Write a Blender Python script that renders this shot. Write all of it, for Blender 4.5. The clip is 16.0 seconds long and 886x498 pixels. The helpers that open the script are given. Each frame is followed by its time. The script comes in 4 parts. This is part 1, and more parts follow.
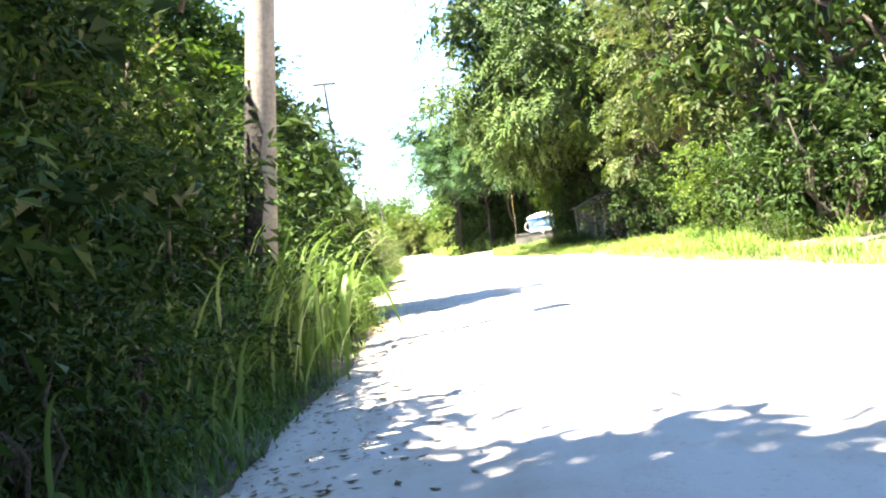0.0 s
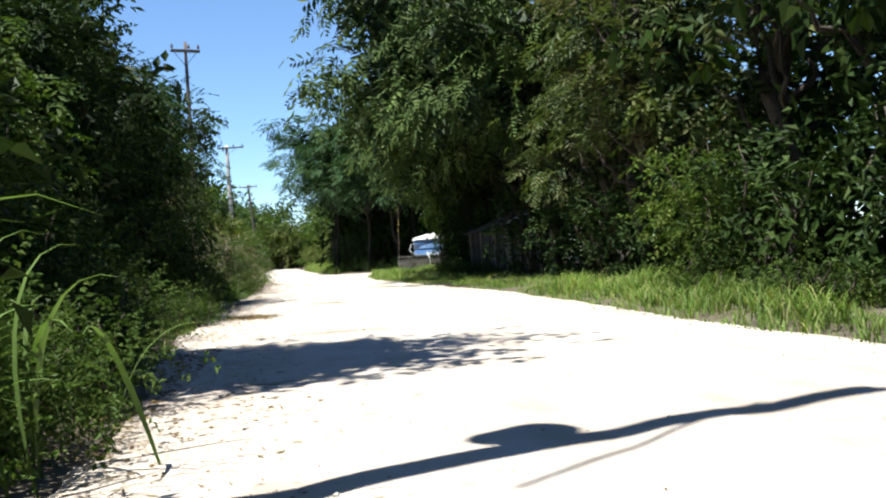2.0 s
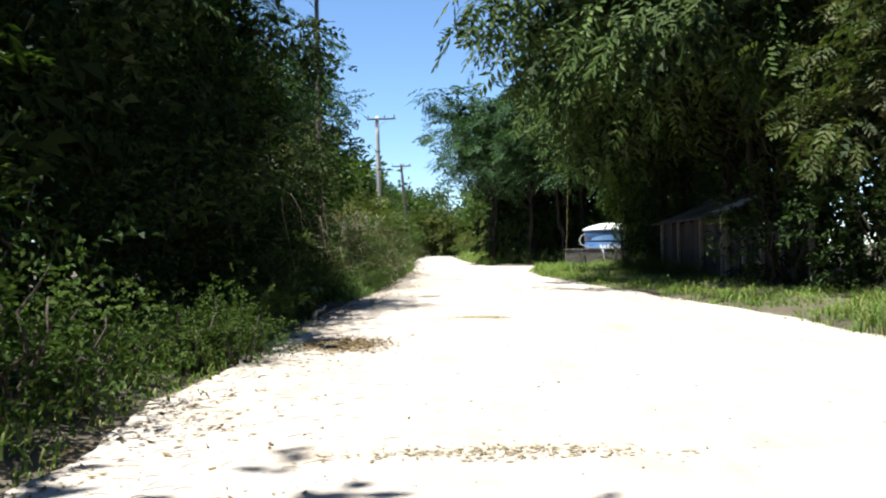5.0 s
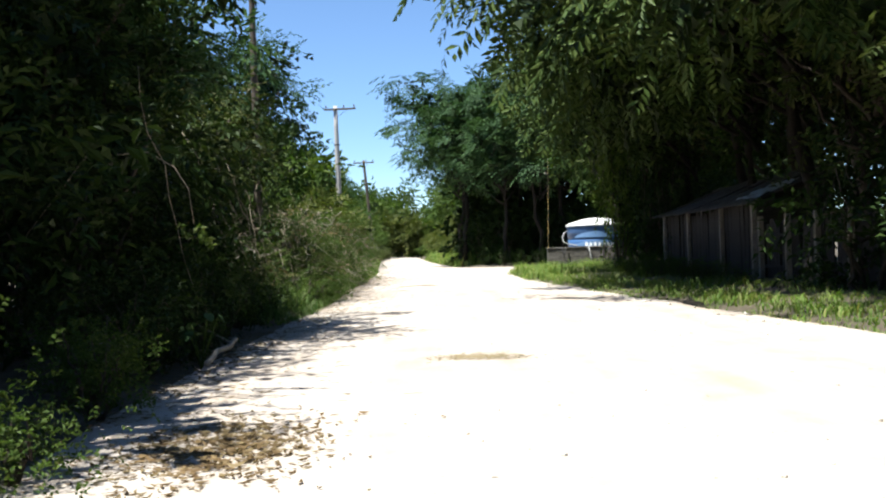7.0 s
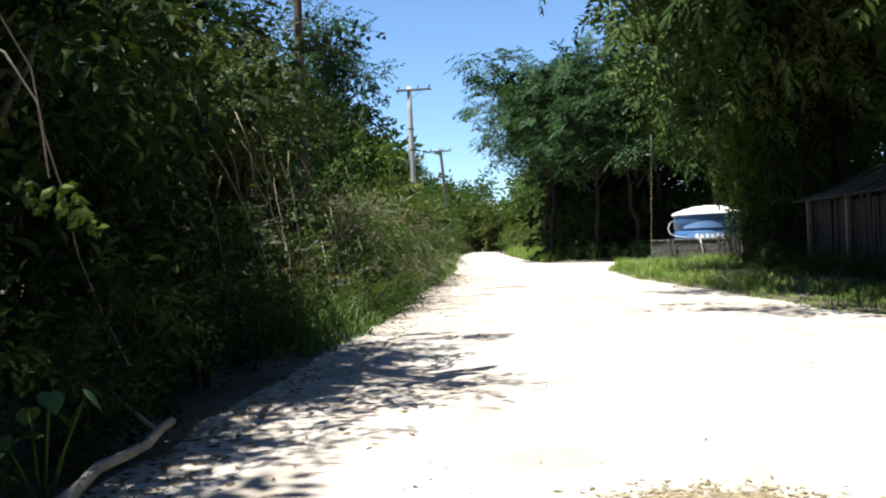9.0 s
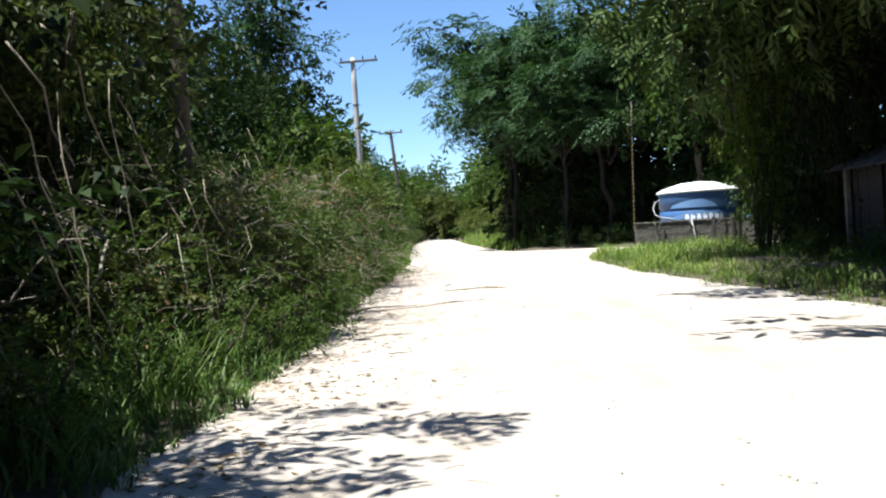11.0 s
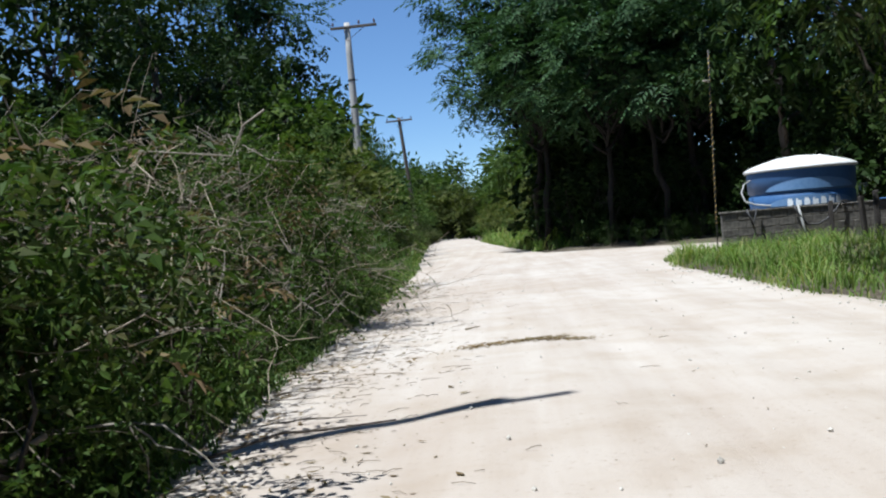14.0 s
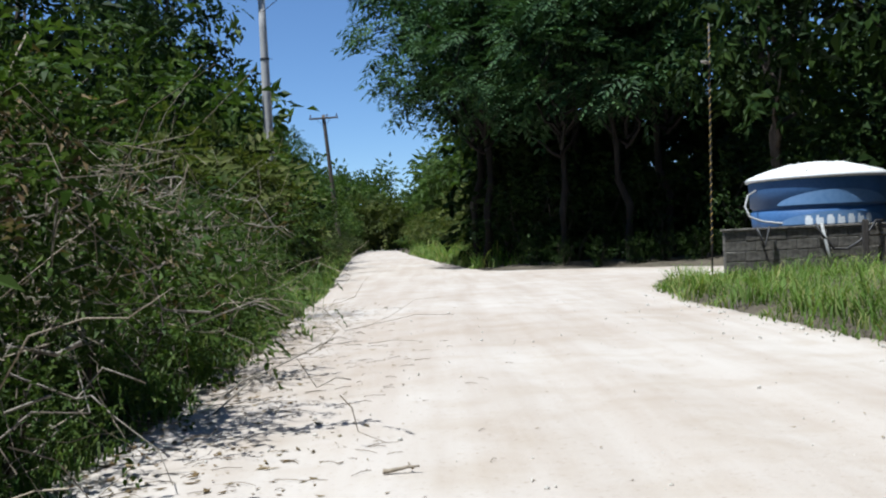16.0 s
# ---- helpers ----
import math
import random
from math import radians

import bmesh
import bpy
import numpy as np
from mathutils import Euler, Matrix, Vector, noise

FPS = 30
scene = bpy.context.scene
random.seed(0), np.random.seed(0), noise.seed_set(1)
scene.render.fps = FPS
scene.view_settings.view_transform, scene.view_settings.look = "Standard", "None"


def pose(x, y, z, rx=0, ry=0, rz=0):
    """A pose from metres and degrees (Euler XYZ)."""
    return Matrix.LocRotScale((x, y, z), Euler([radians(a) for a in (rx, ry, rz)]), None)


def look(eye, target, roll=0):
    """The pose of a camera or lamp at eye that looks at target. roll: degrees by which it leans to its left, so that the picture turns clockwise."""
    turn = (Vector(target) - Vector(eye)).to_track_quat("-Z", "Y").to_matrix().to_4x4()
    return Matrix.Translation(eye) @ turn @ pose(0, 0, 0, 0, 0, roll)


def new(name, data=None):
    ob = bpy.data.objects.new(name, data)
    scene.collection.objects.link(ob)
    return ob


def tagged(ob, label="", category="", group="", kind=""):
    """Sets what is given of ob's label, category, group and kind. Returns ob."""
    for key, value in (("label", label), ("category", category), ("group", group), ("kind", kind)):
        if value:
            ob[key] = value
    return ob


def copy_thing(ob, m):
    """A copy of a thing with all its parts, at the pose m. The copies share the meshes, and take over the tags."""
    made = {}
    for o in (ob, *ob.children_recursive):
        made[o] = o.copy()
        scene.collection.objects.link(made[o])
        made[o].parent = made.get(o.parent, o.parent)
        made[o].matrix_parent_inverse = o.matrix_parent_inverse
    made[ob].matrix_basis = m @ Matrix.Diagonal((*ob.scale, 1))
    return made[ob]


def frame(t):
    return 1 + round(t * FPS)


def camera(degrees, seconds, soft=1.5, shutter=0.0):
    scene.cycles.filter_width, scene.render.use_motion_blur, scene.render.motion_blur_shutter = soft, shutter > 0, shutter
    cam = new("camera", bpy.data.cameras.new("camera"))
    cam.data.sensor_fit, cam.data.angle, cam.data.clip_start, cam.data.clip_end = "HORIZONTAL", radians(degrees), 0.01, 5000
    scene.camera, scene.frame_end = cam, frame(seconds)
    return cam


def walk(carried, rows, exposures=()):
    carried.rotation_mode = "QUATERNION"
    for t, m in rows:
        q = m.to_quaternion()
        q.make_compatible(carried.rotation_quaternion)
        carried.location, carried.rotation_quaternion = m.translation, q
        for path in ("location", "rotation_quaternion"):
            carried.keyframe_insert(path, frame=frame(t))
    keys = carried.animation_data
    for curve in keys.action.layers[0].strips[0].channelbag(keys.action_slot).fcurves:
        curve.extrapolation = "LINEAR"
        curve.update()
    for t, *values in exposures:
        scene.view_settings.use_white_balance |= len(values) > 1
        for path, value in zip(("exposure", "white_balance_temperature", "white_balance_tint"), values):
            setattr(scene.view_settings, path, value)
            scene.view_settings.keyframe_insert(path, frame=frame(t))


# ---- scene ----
cam = camera(48.0, 16.0, soft=2.15)
PATH = [
    (0, (0.011, -20.738, 0.993), (-0.001, -18.738, 0.988), -9.06),
    (0.5, (0.013, -18.792, 0.996), (0.130, -16.795, 0.978), -5.87),
    (1, (0.061, -16.841, 1.013), (0.125, -14.842, 1.041), -4.66),
    (1.5, (0.142, -14.912, 0.996), (0.271, -12.916, 1.003), -6.28),
    (2, (0.186, -13.059, 0.988), (0.424, -11.073, 0.998), -3.72),
    (2.5, (0.254, -11.395, 0.994), (0.286, -9.396, 1.000), -1.20),
    (3, (0.313, -9.837, 0.974), (0.354, -7.837, 0.995), -3.95),
    (3.5, (0.318, -8.298, 1.027), (0.410, -6.300, 1.045), -2.23),
    (4, (0.306, -6.891, 0.995), (0.352, -4.891, 0.993), -1.42),
    (6.5, (0.005, 0.001, 1.011), (-0.159, 1.994, 1.025), -1.84),
    (7, (-0.056, 1.384, 0.998), (-0.060, 3.384, 1.002), -1.94),
    (7.5, (-0.127, 2.732, 1.000), (-0.290, 4.726, 1.020), -0.94),
    (8, (-0.196, 4.094, 1.008), (-0.372, 6.086, 0.999), -3.27),
    (8.5, (-0.337, 5.501, 1.008), (-0.474, 7.496, 1.016), -2.42),
    (9, (-0.452, 6.870, 0.986), (-0.612, 8.864, 0.984), -2.13),
    (9.5, (-0.566, 8.275, 1.002), (-0.677, 10.272, 0.978), -4.92),
    (12, (-0.889, 15.336, 1.019), (-0.952, 17.335, 0.987), -2.24),
    (12.5, (-0.938, 16.762, 1.013), (-1.093, 18.756, 0.983), -3.74),
    (13, (-0.962, 18.242, 1.001), (-0.959, 20.241, 0.966), -4.43),
    (13.5, (-1.053, 19.719, 0.982), (-1.151, 21.717, 0.967), -1.37),
    (14, (-1.065, 21.220, 1.028), (-1.172, 23.217, 0.998), -4.80),
    (14.5, (-1.084, 22.718, 0.974), (-1.064, 24.718, 0.956), -4.20),
    (15, (-1.130, 24.181, 0.950), (-1.152, 26.181, 0.939), -1.86),
    (15.5, (-1.183, 25.663, 0.978), (-1.304, 27.659, 0.971), -3.01),
    (16, (-1.245, 27.265, 1.004), (-1.203, 29.264, 0.989), -2.68),
]

EXPOSURES = [(t, e + 0.4, k, 7) for t, e, k in ((0, 3.6, 7150), (0.5, 2.65, 6850), (1, 1.85, 6600), (1.5, 1.35, 6400), (2, 1.05, 6300), (4, 1.0, 6300), (9.5, 1.0, 6250), (11.8, 0.9, 5900), (12.2, 0.4, 5780), (13, 0.35, 5750), (16, 0.28, 5750))]
walk(cam, [(t, look(eye, target, roll)) for t, eye, target, roll in PATH], EXPOSURES)

# ---- world and sun ----
SUN_AZ, SUN_EL = 29.0, 68.0      # shadows run 29 degrees round from +x towards +y
world = bpy.data.worlds.new("sky")
scene.world = world
world.use_nodes = True
wn = world.node_tree.nodes
sky = wn.new("ShaderNodeTexSky")
sky.sky_type = "NISHITA"
sky.sun_disc = False
sky.sun_elevation = radians(SUN_EL)
sky.sun_rotation = radians(270 - SUN_AZ)
sky.altitude = 600
sky.air_density, sky.dust_density, sky.ozone_density = 0.85, 0.0, 6.0
world.node_tree.links.new(sky.outputs[0], wn["Background"].inputs[0])
wn["Background"].inputs[1].default_value = 0.076
sun_to = Vector((math.cos(radians(SUN_AZ)) * math.cos(radians(SUN_EL)), math.sin(radians(SUN_AZ)) * math.cos(radians(SUN_EL)), -math.sin(radians(SUN_EL))))
sun_data = bpy.data.lights.new("sun", "SUN")
sun_data.energy, sun_data.angle, sun_data.color = 5.0, radians(0.55), (1.0, 0.96, 0.9)
sun = new("sun", sun_data)
sun.matrix_world = look((-30, -20, 50), Vector((-30, -20, 50)) + sun_to)


# ---- materials ----
def mat(name, base, rough=0.8, metal=0.0):
    m = bpy.data.materials.new(name)
    m.use_nodes = True
    b = m.node_tree.nodes["Principled BSDF"]
    b.inputs["Base Color"].default_value = (*base, 1)
    b.inputs["Roughness"].default_value = rough
    b.inputs["Metallic"].default_value = metal
    b.inputs["Specular IOR Level"].default_value = 0.3
    return m


def node(m, kind, **values):
    n = m.node_tree.nodes.new(kind)
    for key, value in values.items():
        n.inputs[key].default_value = value
    return n


def link(m, a, b):
    m.node_tree.links.new(a, b)


def ramp(m, source, stops):
    r = m.node_tree.nodes.new("ShaderNodeValToRGB")
    while len(r.color_ramp.elements) < len(stops):
        r.color_ramp.elements.new(0.5)
    for e, (p, c) in zip(r.color_ramp.elements, stops):
        e.position, e.color = p, (*c, 1)
    link(m, source, r.inputs[0])
    return r


def mixed(m, a, b, fac, mode="MIX"):
    n = m.node_tree.nodes.new("ShaderNodeMix")
    n.data_type, n.blend_type = "RGBA", mode
    for socket, value in ((n.inputs[6], a), (n.inputs[7], b), (n.inputs[0], fac)):
        if isinstance(value, (tuple, float, int)):
            socket.default_value = (*value, 1) if isinstance(value, tuple) else value
        else:
            link(m, value, socket)
    return n.outputs[2]


def noisy(m, scale, detail=4.0, coords="Object", rough=0.55):
    tc = m.node_tree.nodes.new("ShaderNodeTexCoord")
    n = node(m, "ShaderNodeTexNoise", Scale=scale, Detail=detail, Roughness=rough)
    link(m, tc.outputs[coords], n.inputs["Vector"])
    return n.outputs[0]


def bumped(m, height, strength, distance):
    b = node(m, "ShaderNodeBump", Strength=strength, Distance=distance)
    link(m, height, b.inputs["Height"])
    link(m, b.outputs[0], m.node_tree.nodes["Principled BSDF"].inputs["Normal"])


def surface(name, dark, light, scale, rough=0.85, bump=0.3, distance=0.01, fine=8.0, metal=0.0):
    """A worn surface: two scales of variation between two colours, and a fine relief."""
    m = mat(name, light, rough, metal)
    big, small = noisy(m, scale), noisy(m, scale * fine, 6.0)
    c1 = ramp(m, big, [(0.3, dark), (0.68, light)]).outputs[0]
    c2 = ramp(m, small, [(0.3, dark), (0.6, light)]).outputs[0]
    link(m, mixed(m, c1, c2, 0.5), m.node_tree.nodes["Principled BSDF"].inputs["Base Color"])
    bumped(m, small, bump, distance)
    return m


def leaf_material(name, stops, thin=0.3, gloss=0.55, patch=None):
    """Leaves: each one has its own tint, and lets some of the light through."""
    m = mat(name, stops[0], gloss)
    g = m.node_tree.nodes.new("ShaderNodeNewGeometry")
    n = len(stops)
    col = ramp(m, g.outputs["Random Per Island"], [(i / max(1, n - 1), c) for i, c in enumerate(stops)]).outputs[0]
    tone = ramp(m, noisy(m, 0.9, 2.0), [(0.35, (0.62, 0.66, 0.6)), (0.65, (1.15, 1.12, 1.0))]).outputs[0]
    col = mixed(m, col, tone, 1.0, "MULTIPLY")
    if patch:
        where = ramp(m, noisy(m, 0.55, 3.0), [(0.56, (0, 0, 0)), (0.66, (1, 1, 1))]).outputs[0]
        col = mixed(m, col, patch, where)
    b = m.node_tree.nodes["Principled BSDF"]
    b.inputs["Specular IOR Level"].default_value = 0.1
    link(m, col, b.inputs["Base Color"])
    t = m.node_tree.nodes.new("ShaderNodeBsdfTranslucent")
    link(m, mixed(m, col, (1.0, 1.15, 0.45), 1.0, "MULTIPLY"), t.inputs[0])
    mix = m.node_tree.nodes.new("ShaderNodeMixShader")
    mix.inputs[0].default_value = thin
    link(m, b.outputs[0], mix.inputs[1])
    link(m, t.outputs[0], mix.inputs[2])
    link(m, mix.outputs[0], m.node_tree.nodes["Material Output"].inputs[0])
    return m


# Its low tone also stands in for deep shade in hedge and wood
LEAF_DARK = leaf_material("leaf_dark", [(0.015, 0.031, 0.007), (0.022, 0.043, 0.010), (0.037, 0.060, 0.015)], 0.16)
LEAF_MID = leaf_material("leaf_mid", [(0.040, 0.072, 0.018), (0.060, 0.100, 0.024), (0.094, 0.126, 0.036)], 0.32)
LEAF_THICK = leaf_material("leaf_thick", [(0.034, 0.061, 0.015), (0.050, 0.082, 0.020), (0.074, 0.100, 0.028)], 0.05)
LEAF_BLUE = leaf_material("leaf_blue_green", [(0.030, 0.064, 0.028), (0.046, 0.092, 0.040), (0.074, 0.126, 0.058)], 0.2)
LEAF_OLIVE = leaf_material("leaf_olive", [(0.050, 0.076, 0.026), (0.070, 0.092, 0.034), (0.098, 0.106, 0.048)], 0.3, 0.5, (0.105, 0.088, 0.046))
LEAF_LIGHT = leaf_material("leaf_light", [(0.066, 0.112, 0.022), (0.098, 0.150, 0.032), (0.138, 0.172, 0.050)], 0.35)
LEAF_PALE = leaf_material("leaf_pale_olive", [(0.060, 0.082, 0.020), (0.085, 0.104, 0.027), (0.110, 0.118, 0.040)], 0.3)
# Near-black: the crown's inner shade put into the colour of added leaves
LEAF_SHADE = leaf_material("shade_core_leaf", [(0.016, 0.028, 0.010), (0.022, 0.036, 0.012)], 0.04)
LEAF_DRY = leaf_material("leaf_dry", [(0.10, 0.065, 0.035), (0.16, 0.11, 0.06), (0.22, 0.17, 0.10)], 0.2, 0.7)
GRASS = leaf_material("grass", [(0.095, 0.165, 0.033), (0.125, 0.21, 0.048), (0.18, 0.25, 0.075), (0.29, 0.27, 0.13)], 0.35, 0.5)
REED = leaf_material("reed", [(0.055, 0.11, 0.028), (0.09, 0.15, 0.045), (0.15, 0.19, 0.085)], 0.3, 0.4)
BARK = surface("bark", (0.03, 0.024, 0.018), (0.085, 0.07, 0.055), 3.0, 0.95, 0.8, 0.03)
# Darker copy of bark: holds the wood's shade on trunks, and the pole's charring
BARK_DARK = surface("shaded_charred_bark", (0.010, 0.009, 0.007), (0.032, 0.027, 0.022), 3.0, 0.95, 0.8, 0.03)
BARK_PALE = surface("bark_pale", (0.12, 0.10, 0.08), (0.30, 0.27, 0.22), 5.0, 0.9, 0.5, 0.01)
TWIG = surface("dry_twig", (0.12, 0.098, 0.07), (0.35, 0.295, 0.22), 6.0, 0.85, 0.4, 0.005)
POLE_WOOD = surface("weathered_pole", (0.085, 0.072, 0.064), (0.215, 0.188, 0.165), 1.5, 0.9, 0.5, 0.012, 14.0)
POLE_CONCRETE = surface("pole_concrete", (0.30, 0.29, 0.27), (0.45, 0.43, 0.40), 1.2, 0.9, 0.25, 0.004, 12.0)
POLE_DARK = surface("old_dark_wood", (0.045, 0.038, 0.031), (0.115, 0.096, 0.076), 2.0, 0.9, 0.4, 0.008)
PLASTIC_BLUE = surface("blue_tank_plastic", (0.04, 0.098, 0.23), (0.06, 0.14, 0.30), 0.8, 0.45, 0.05, 0.002, 20.0)
LID_WHITE = surface("faded_lid", (0.52, 0.52, 0.50), (0.70, 0.70, 0.68), 1.5, 0.5, 0.1, 0.003)
MARK_WHITE = surface("white_marking", (0.60, 0.66, 0.70), (0.82, 0.85, 0.86), 5.0, 0.6, 0.1, 0.002)
MARK_PALE = surface("pale_blue_band", (0.10, 0.20, 0.37), (0.15, 0.26, 0.44), 1.5, 0.5, 0.05, 0.002)
HOSE = surface("black_hose", (0.015, 0.015, 0.016), (0.05, 0.05, 0.05), 8.0, 0.5, 0.1, 0.002)
HOSE_PALE = surface("pale_hose", (0.22, 0.22, 0.21), (0.42, 0.42, 0.40), 8.0, 0.6, 0.1, 0.002)
BLOCK = surface("stained_block_wall", (0.035, 0.033, 0.028), (0.20, 0.185, 0.16), 1.6, 0.95, 0.6, 0.012)
STRAW = leaf_material("straw", [(0.15, 0.12, 0.075), (0.23, 0.19, 0.13), (0.33, 0.28, 0.20)], 0.1, 0.8)
# Dark grey wood, lowered further to hold the shade under the trees
PLANK = surface("shaded_grey_plank", (0.016, 0.014, 0.012), (0.055, 0.048, 0.042), 2.2, 0.9, 0.5, 0.006)
ROOF = surface("fibre_cement", (0.08, 0.074, 0.066), (0.19, 0.175, 0.155), 1.3, 0.95, 0.4, 0.006)
YELLOW = surface("faded_yellow", (0.20, 0.13, 0.03), (0.46, 0.32, 0.08), 9.0, 0.7, 0.2, 0.003)
IRON = surface("dark_iron", (0.03, 0.03, 0.03), (0.09, 0.085, 0.08), 5.0, 0.6, 0.2, 0.003, 8.0, 0.6)
CERAMIC = surface("brown_porcelain", (0.05, 0.025, 0.015), (0.10, 0.05, 0.03), 10.0, 0.25, 0.05, 0.001)
STONE = surface("limestone_chip", (0.28, 0.26, 0.23), (0.55, 0.52, 0.46), 20.0, 0.95, 0.4, 0.004)

SOIL = surface("leaf_litter_soil", (0.03, 0.025, 0.018), (0.12, 0.10, 0.07), 0.6, 0.98, 0.8, 0.03, 14.0)


def road_material():
    m = mat("pale_sand_road", (0.55, 0.5, 0.44), 0.97)
    m.node_tree.nodes["Principled BSDF"].inputs["Specular IOR Level"].default_value = 0.1
    big, mid, fine = noisy(m, 0.22, 3.0), noisy(m, 1.7, 5.0), noisy(m, 26.0, 6.0, rough=0.7)
    col = ramp(m, big, [(0.32, (0.385, 0.335, 0.285)), (0.66, (0.445, 0.405, 0.36))]).outputs[0]
    tint = ramp(m, mid, [(0.28, (0.86, 0.82, 0.76)), (0.55, (1, 1, 1))]).outputs[0]
    col = mixed(m, col, tint, 0.8, "MULTIPLY")
    tc = m.node_tree.nodes.new("ShaderNodeTexCoord")
    stretch = node(m, "ShaderNodeMapping", Scale=(2.4, 0.16, 1.0))
    link(m, tc.outputs["Object"], stretch.inputs["Vector"])
    tracks = node(m, "ShaderNodeTexNoise", Scale=1.0, Detail=4.0, Roughness=0.6)
    link(m, stretch.outputs[0], tracks.inputs["Vector"])
    col = mixed(m, col, ramp(m, tracks.outputs[0], [(0.3, (0.84, 0.80, 0.76)), (0.6, (1.0, 1.0, 1.0))]).outputs[0], 0.8, "MULTIPLY")
    grain = ramp(m, fine, [(0.27, (0.62, 0.58, 0.52)), (0.42, (1, 1, 1))]).outputs[0]
    col = mixed(m, col, grain, 0.75, "MULTIPLY")
    link(m, col, m.node_tree.nodes["Principled BSDF"].inputs["Base Color"])
    bumped(m, fine, 0.35, 0.02)
    return m


ROAD = road_material()


# ---- helpers for building ----
def mesh_of(name, verts, faces, material, smooth=False):
    me = bpy.data.meshes.new(name)
    me.from_pydata(verts.tolist() if isinstance(verts, np.ndarray) else verts, [], faces.tolist() if isinstance(faces, np.ndarray) else faces)
    me.materials.append(material)
    if smooth:
        me.polygons.foreach_set("use_smooth", [True] * len(me.polygons))
    me.update()
    return me


def part(name, bm, material, parent=None, label="", smooth=False):
    """One mesh object under a thing or a part. bm: a bmesh, or mesh data that is ready."""
    if isinstance(bm, bmesh.types.BMesh):
        me = bpy.data.meshes.new(name)
        bm.to_mesh(me)
        bm.free()
        me.materials.append(material)
        if smooth:
            me.polygons.foreach_set("use_smooth", [True] * len(me.polygons))
    else:
        me = bm
    ob = new(name, me)
    if parent:
        ob.parent = parent
    return tagged(ob, label)


def thing(name, label, category, at=(0, 0, 0), group="", kind=""):
    ob = new(name)
    ob.matrix_basis = at if isinstance(at, Matrix) else Matrix.Translation(at)
    ob.empty_display_size = 0.2
    return tagged(ob, label, category, group, kind)


def box_bm(x0, y0, z0, x1, y1, z1, bevel=0.0, bm=None):
    bm = bm or bmesh.new()
    m = Matrix.Translation(((x0 + x1) / 2, (y0 + y1) / 2, (z0 + z1) / 2)) @ Matrix.Diagonal((x1 - x0, y1 - y0, z1 - z0, 1))
    made = bmesh.ops.create_cube(bm, size=1, matrix=m)
    if bevel:
        edges = {e for v in made["verts"] for e in v.link_edges}
        bmesh.ops.bevel(bm, geom=list(edges), offset=bevel, segments=1, affect="EDGES")
    return bm


def tube_data(paths, sides=6):
    """Vertices and faces of tapering tubes; each path is a list of (point, radius)."""
    verts, faces = [], []
    for path in paths:
        pts = [Vector(p) for p, _ in path]
        start = len(verts)
        for i, (p, (_, r)) in enumerate(zip(pts, path)):
            d = (pts[min(i + 1, len(pts) - 1)] - pts[max(i - 1, 0)]).normalized()
            q = d.to_track_quat("Z", "Y")
            for k in range(sides):
                a = 2 * math.pi * k / sides
                verts.append(p + q @ Vector((r * math.cos(a), r * math.sin(a), 0)))
        for i in range(len(pts) - 1):
            for k in range(sides):
                a, b = start + i * sides + k, start + i * sides + (k + 1) % sides
                faces.append((a, b, b + sides, a + sides))
        faces.append(tuple(range(start + sides - 1, start - 1, -1)))
        faces.append(tuple(range(start + (len(pts) - 1) * sides, start + len(pts) * sides)))
    return [tuple(v) for v in verts], faces


def tubes(name, paths, material, parent=None, sides=6, label=""):
    v, f = tube_data(paths, sides)
    return part(name, mesh_of(name, v, f, material, True), material, parent, label)


def bent(rng, a, b, r0, r1, n=6, wobble=0.08):
    a, b = Vector(a), Vector(b)
    size = (b - a).length * wobble
    out, off = [], Vector((0, 0, 0))
    for i in range(n + 1):
        f = i / n
        if 0 < i < n:
            off = off * 0.5 + Vector(rng.normal(0, size, 3))
        out.append((a.lerp(b, f) + off * math.sin(math.pi * f), r0 + (r1 - r0) * f))
    return out


def interp(y, table):
    return float(np.interp(y, [a for a, _ in table], [b for _, b in table]))


# ---- foliage ----
def sprig(count, length, leaf_len, leaf_wide, droop=0.25, pairs=True):
    """A twig's leaves: folded rhombs set along a line on +y, as (count, 4, 3)."""
    out = []
    rnd = random.Random(count * 100 + int(leaf_len * 1000))
    for i in range(count):
        f = (i + 0.6 + rnd.uniform(-0.3, 0.3)) / count
        side = (1 if i % 2 else -1) if pairs else 0
        last = i == count - 1
        ang = radians(rnd.uniform(-15, 15)) if last else side * radians(rnd.uniform(35, 85))
        d = np.array([math.sin(ang), math.cos(ang), rnd.uniform(-0.45, 0.25)])
        w = np.array([math.cos(ang), -math.sin(ang), 0.0])
        base = np.array([0, f * length, -droop * length * f * f])
        ll = leaf_len * (1.0 - 0.35 * abs(f - 0.45)) * rnd.uniform(0.7, 1.2)
        mid = base + d * ll * 0.5
        lift = np.array([0, 0, leaf_wide * 0.28])
        out.append([base, mid + w * leaf_wide * 0.5 + lift, base + d * ll + np.array([0, 0, -ll * 0.18]), mid - w * leaf_wide * 0.5 + lift])
    return np.array(out)


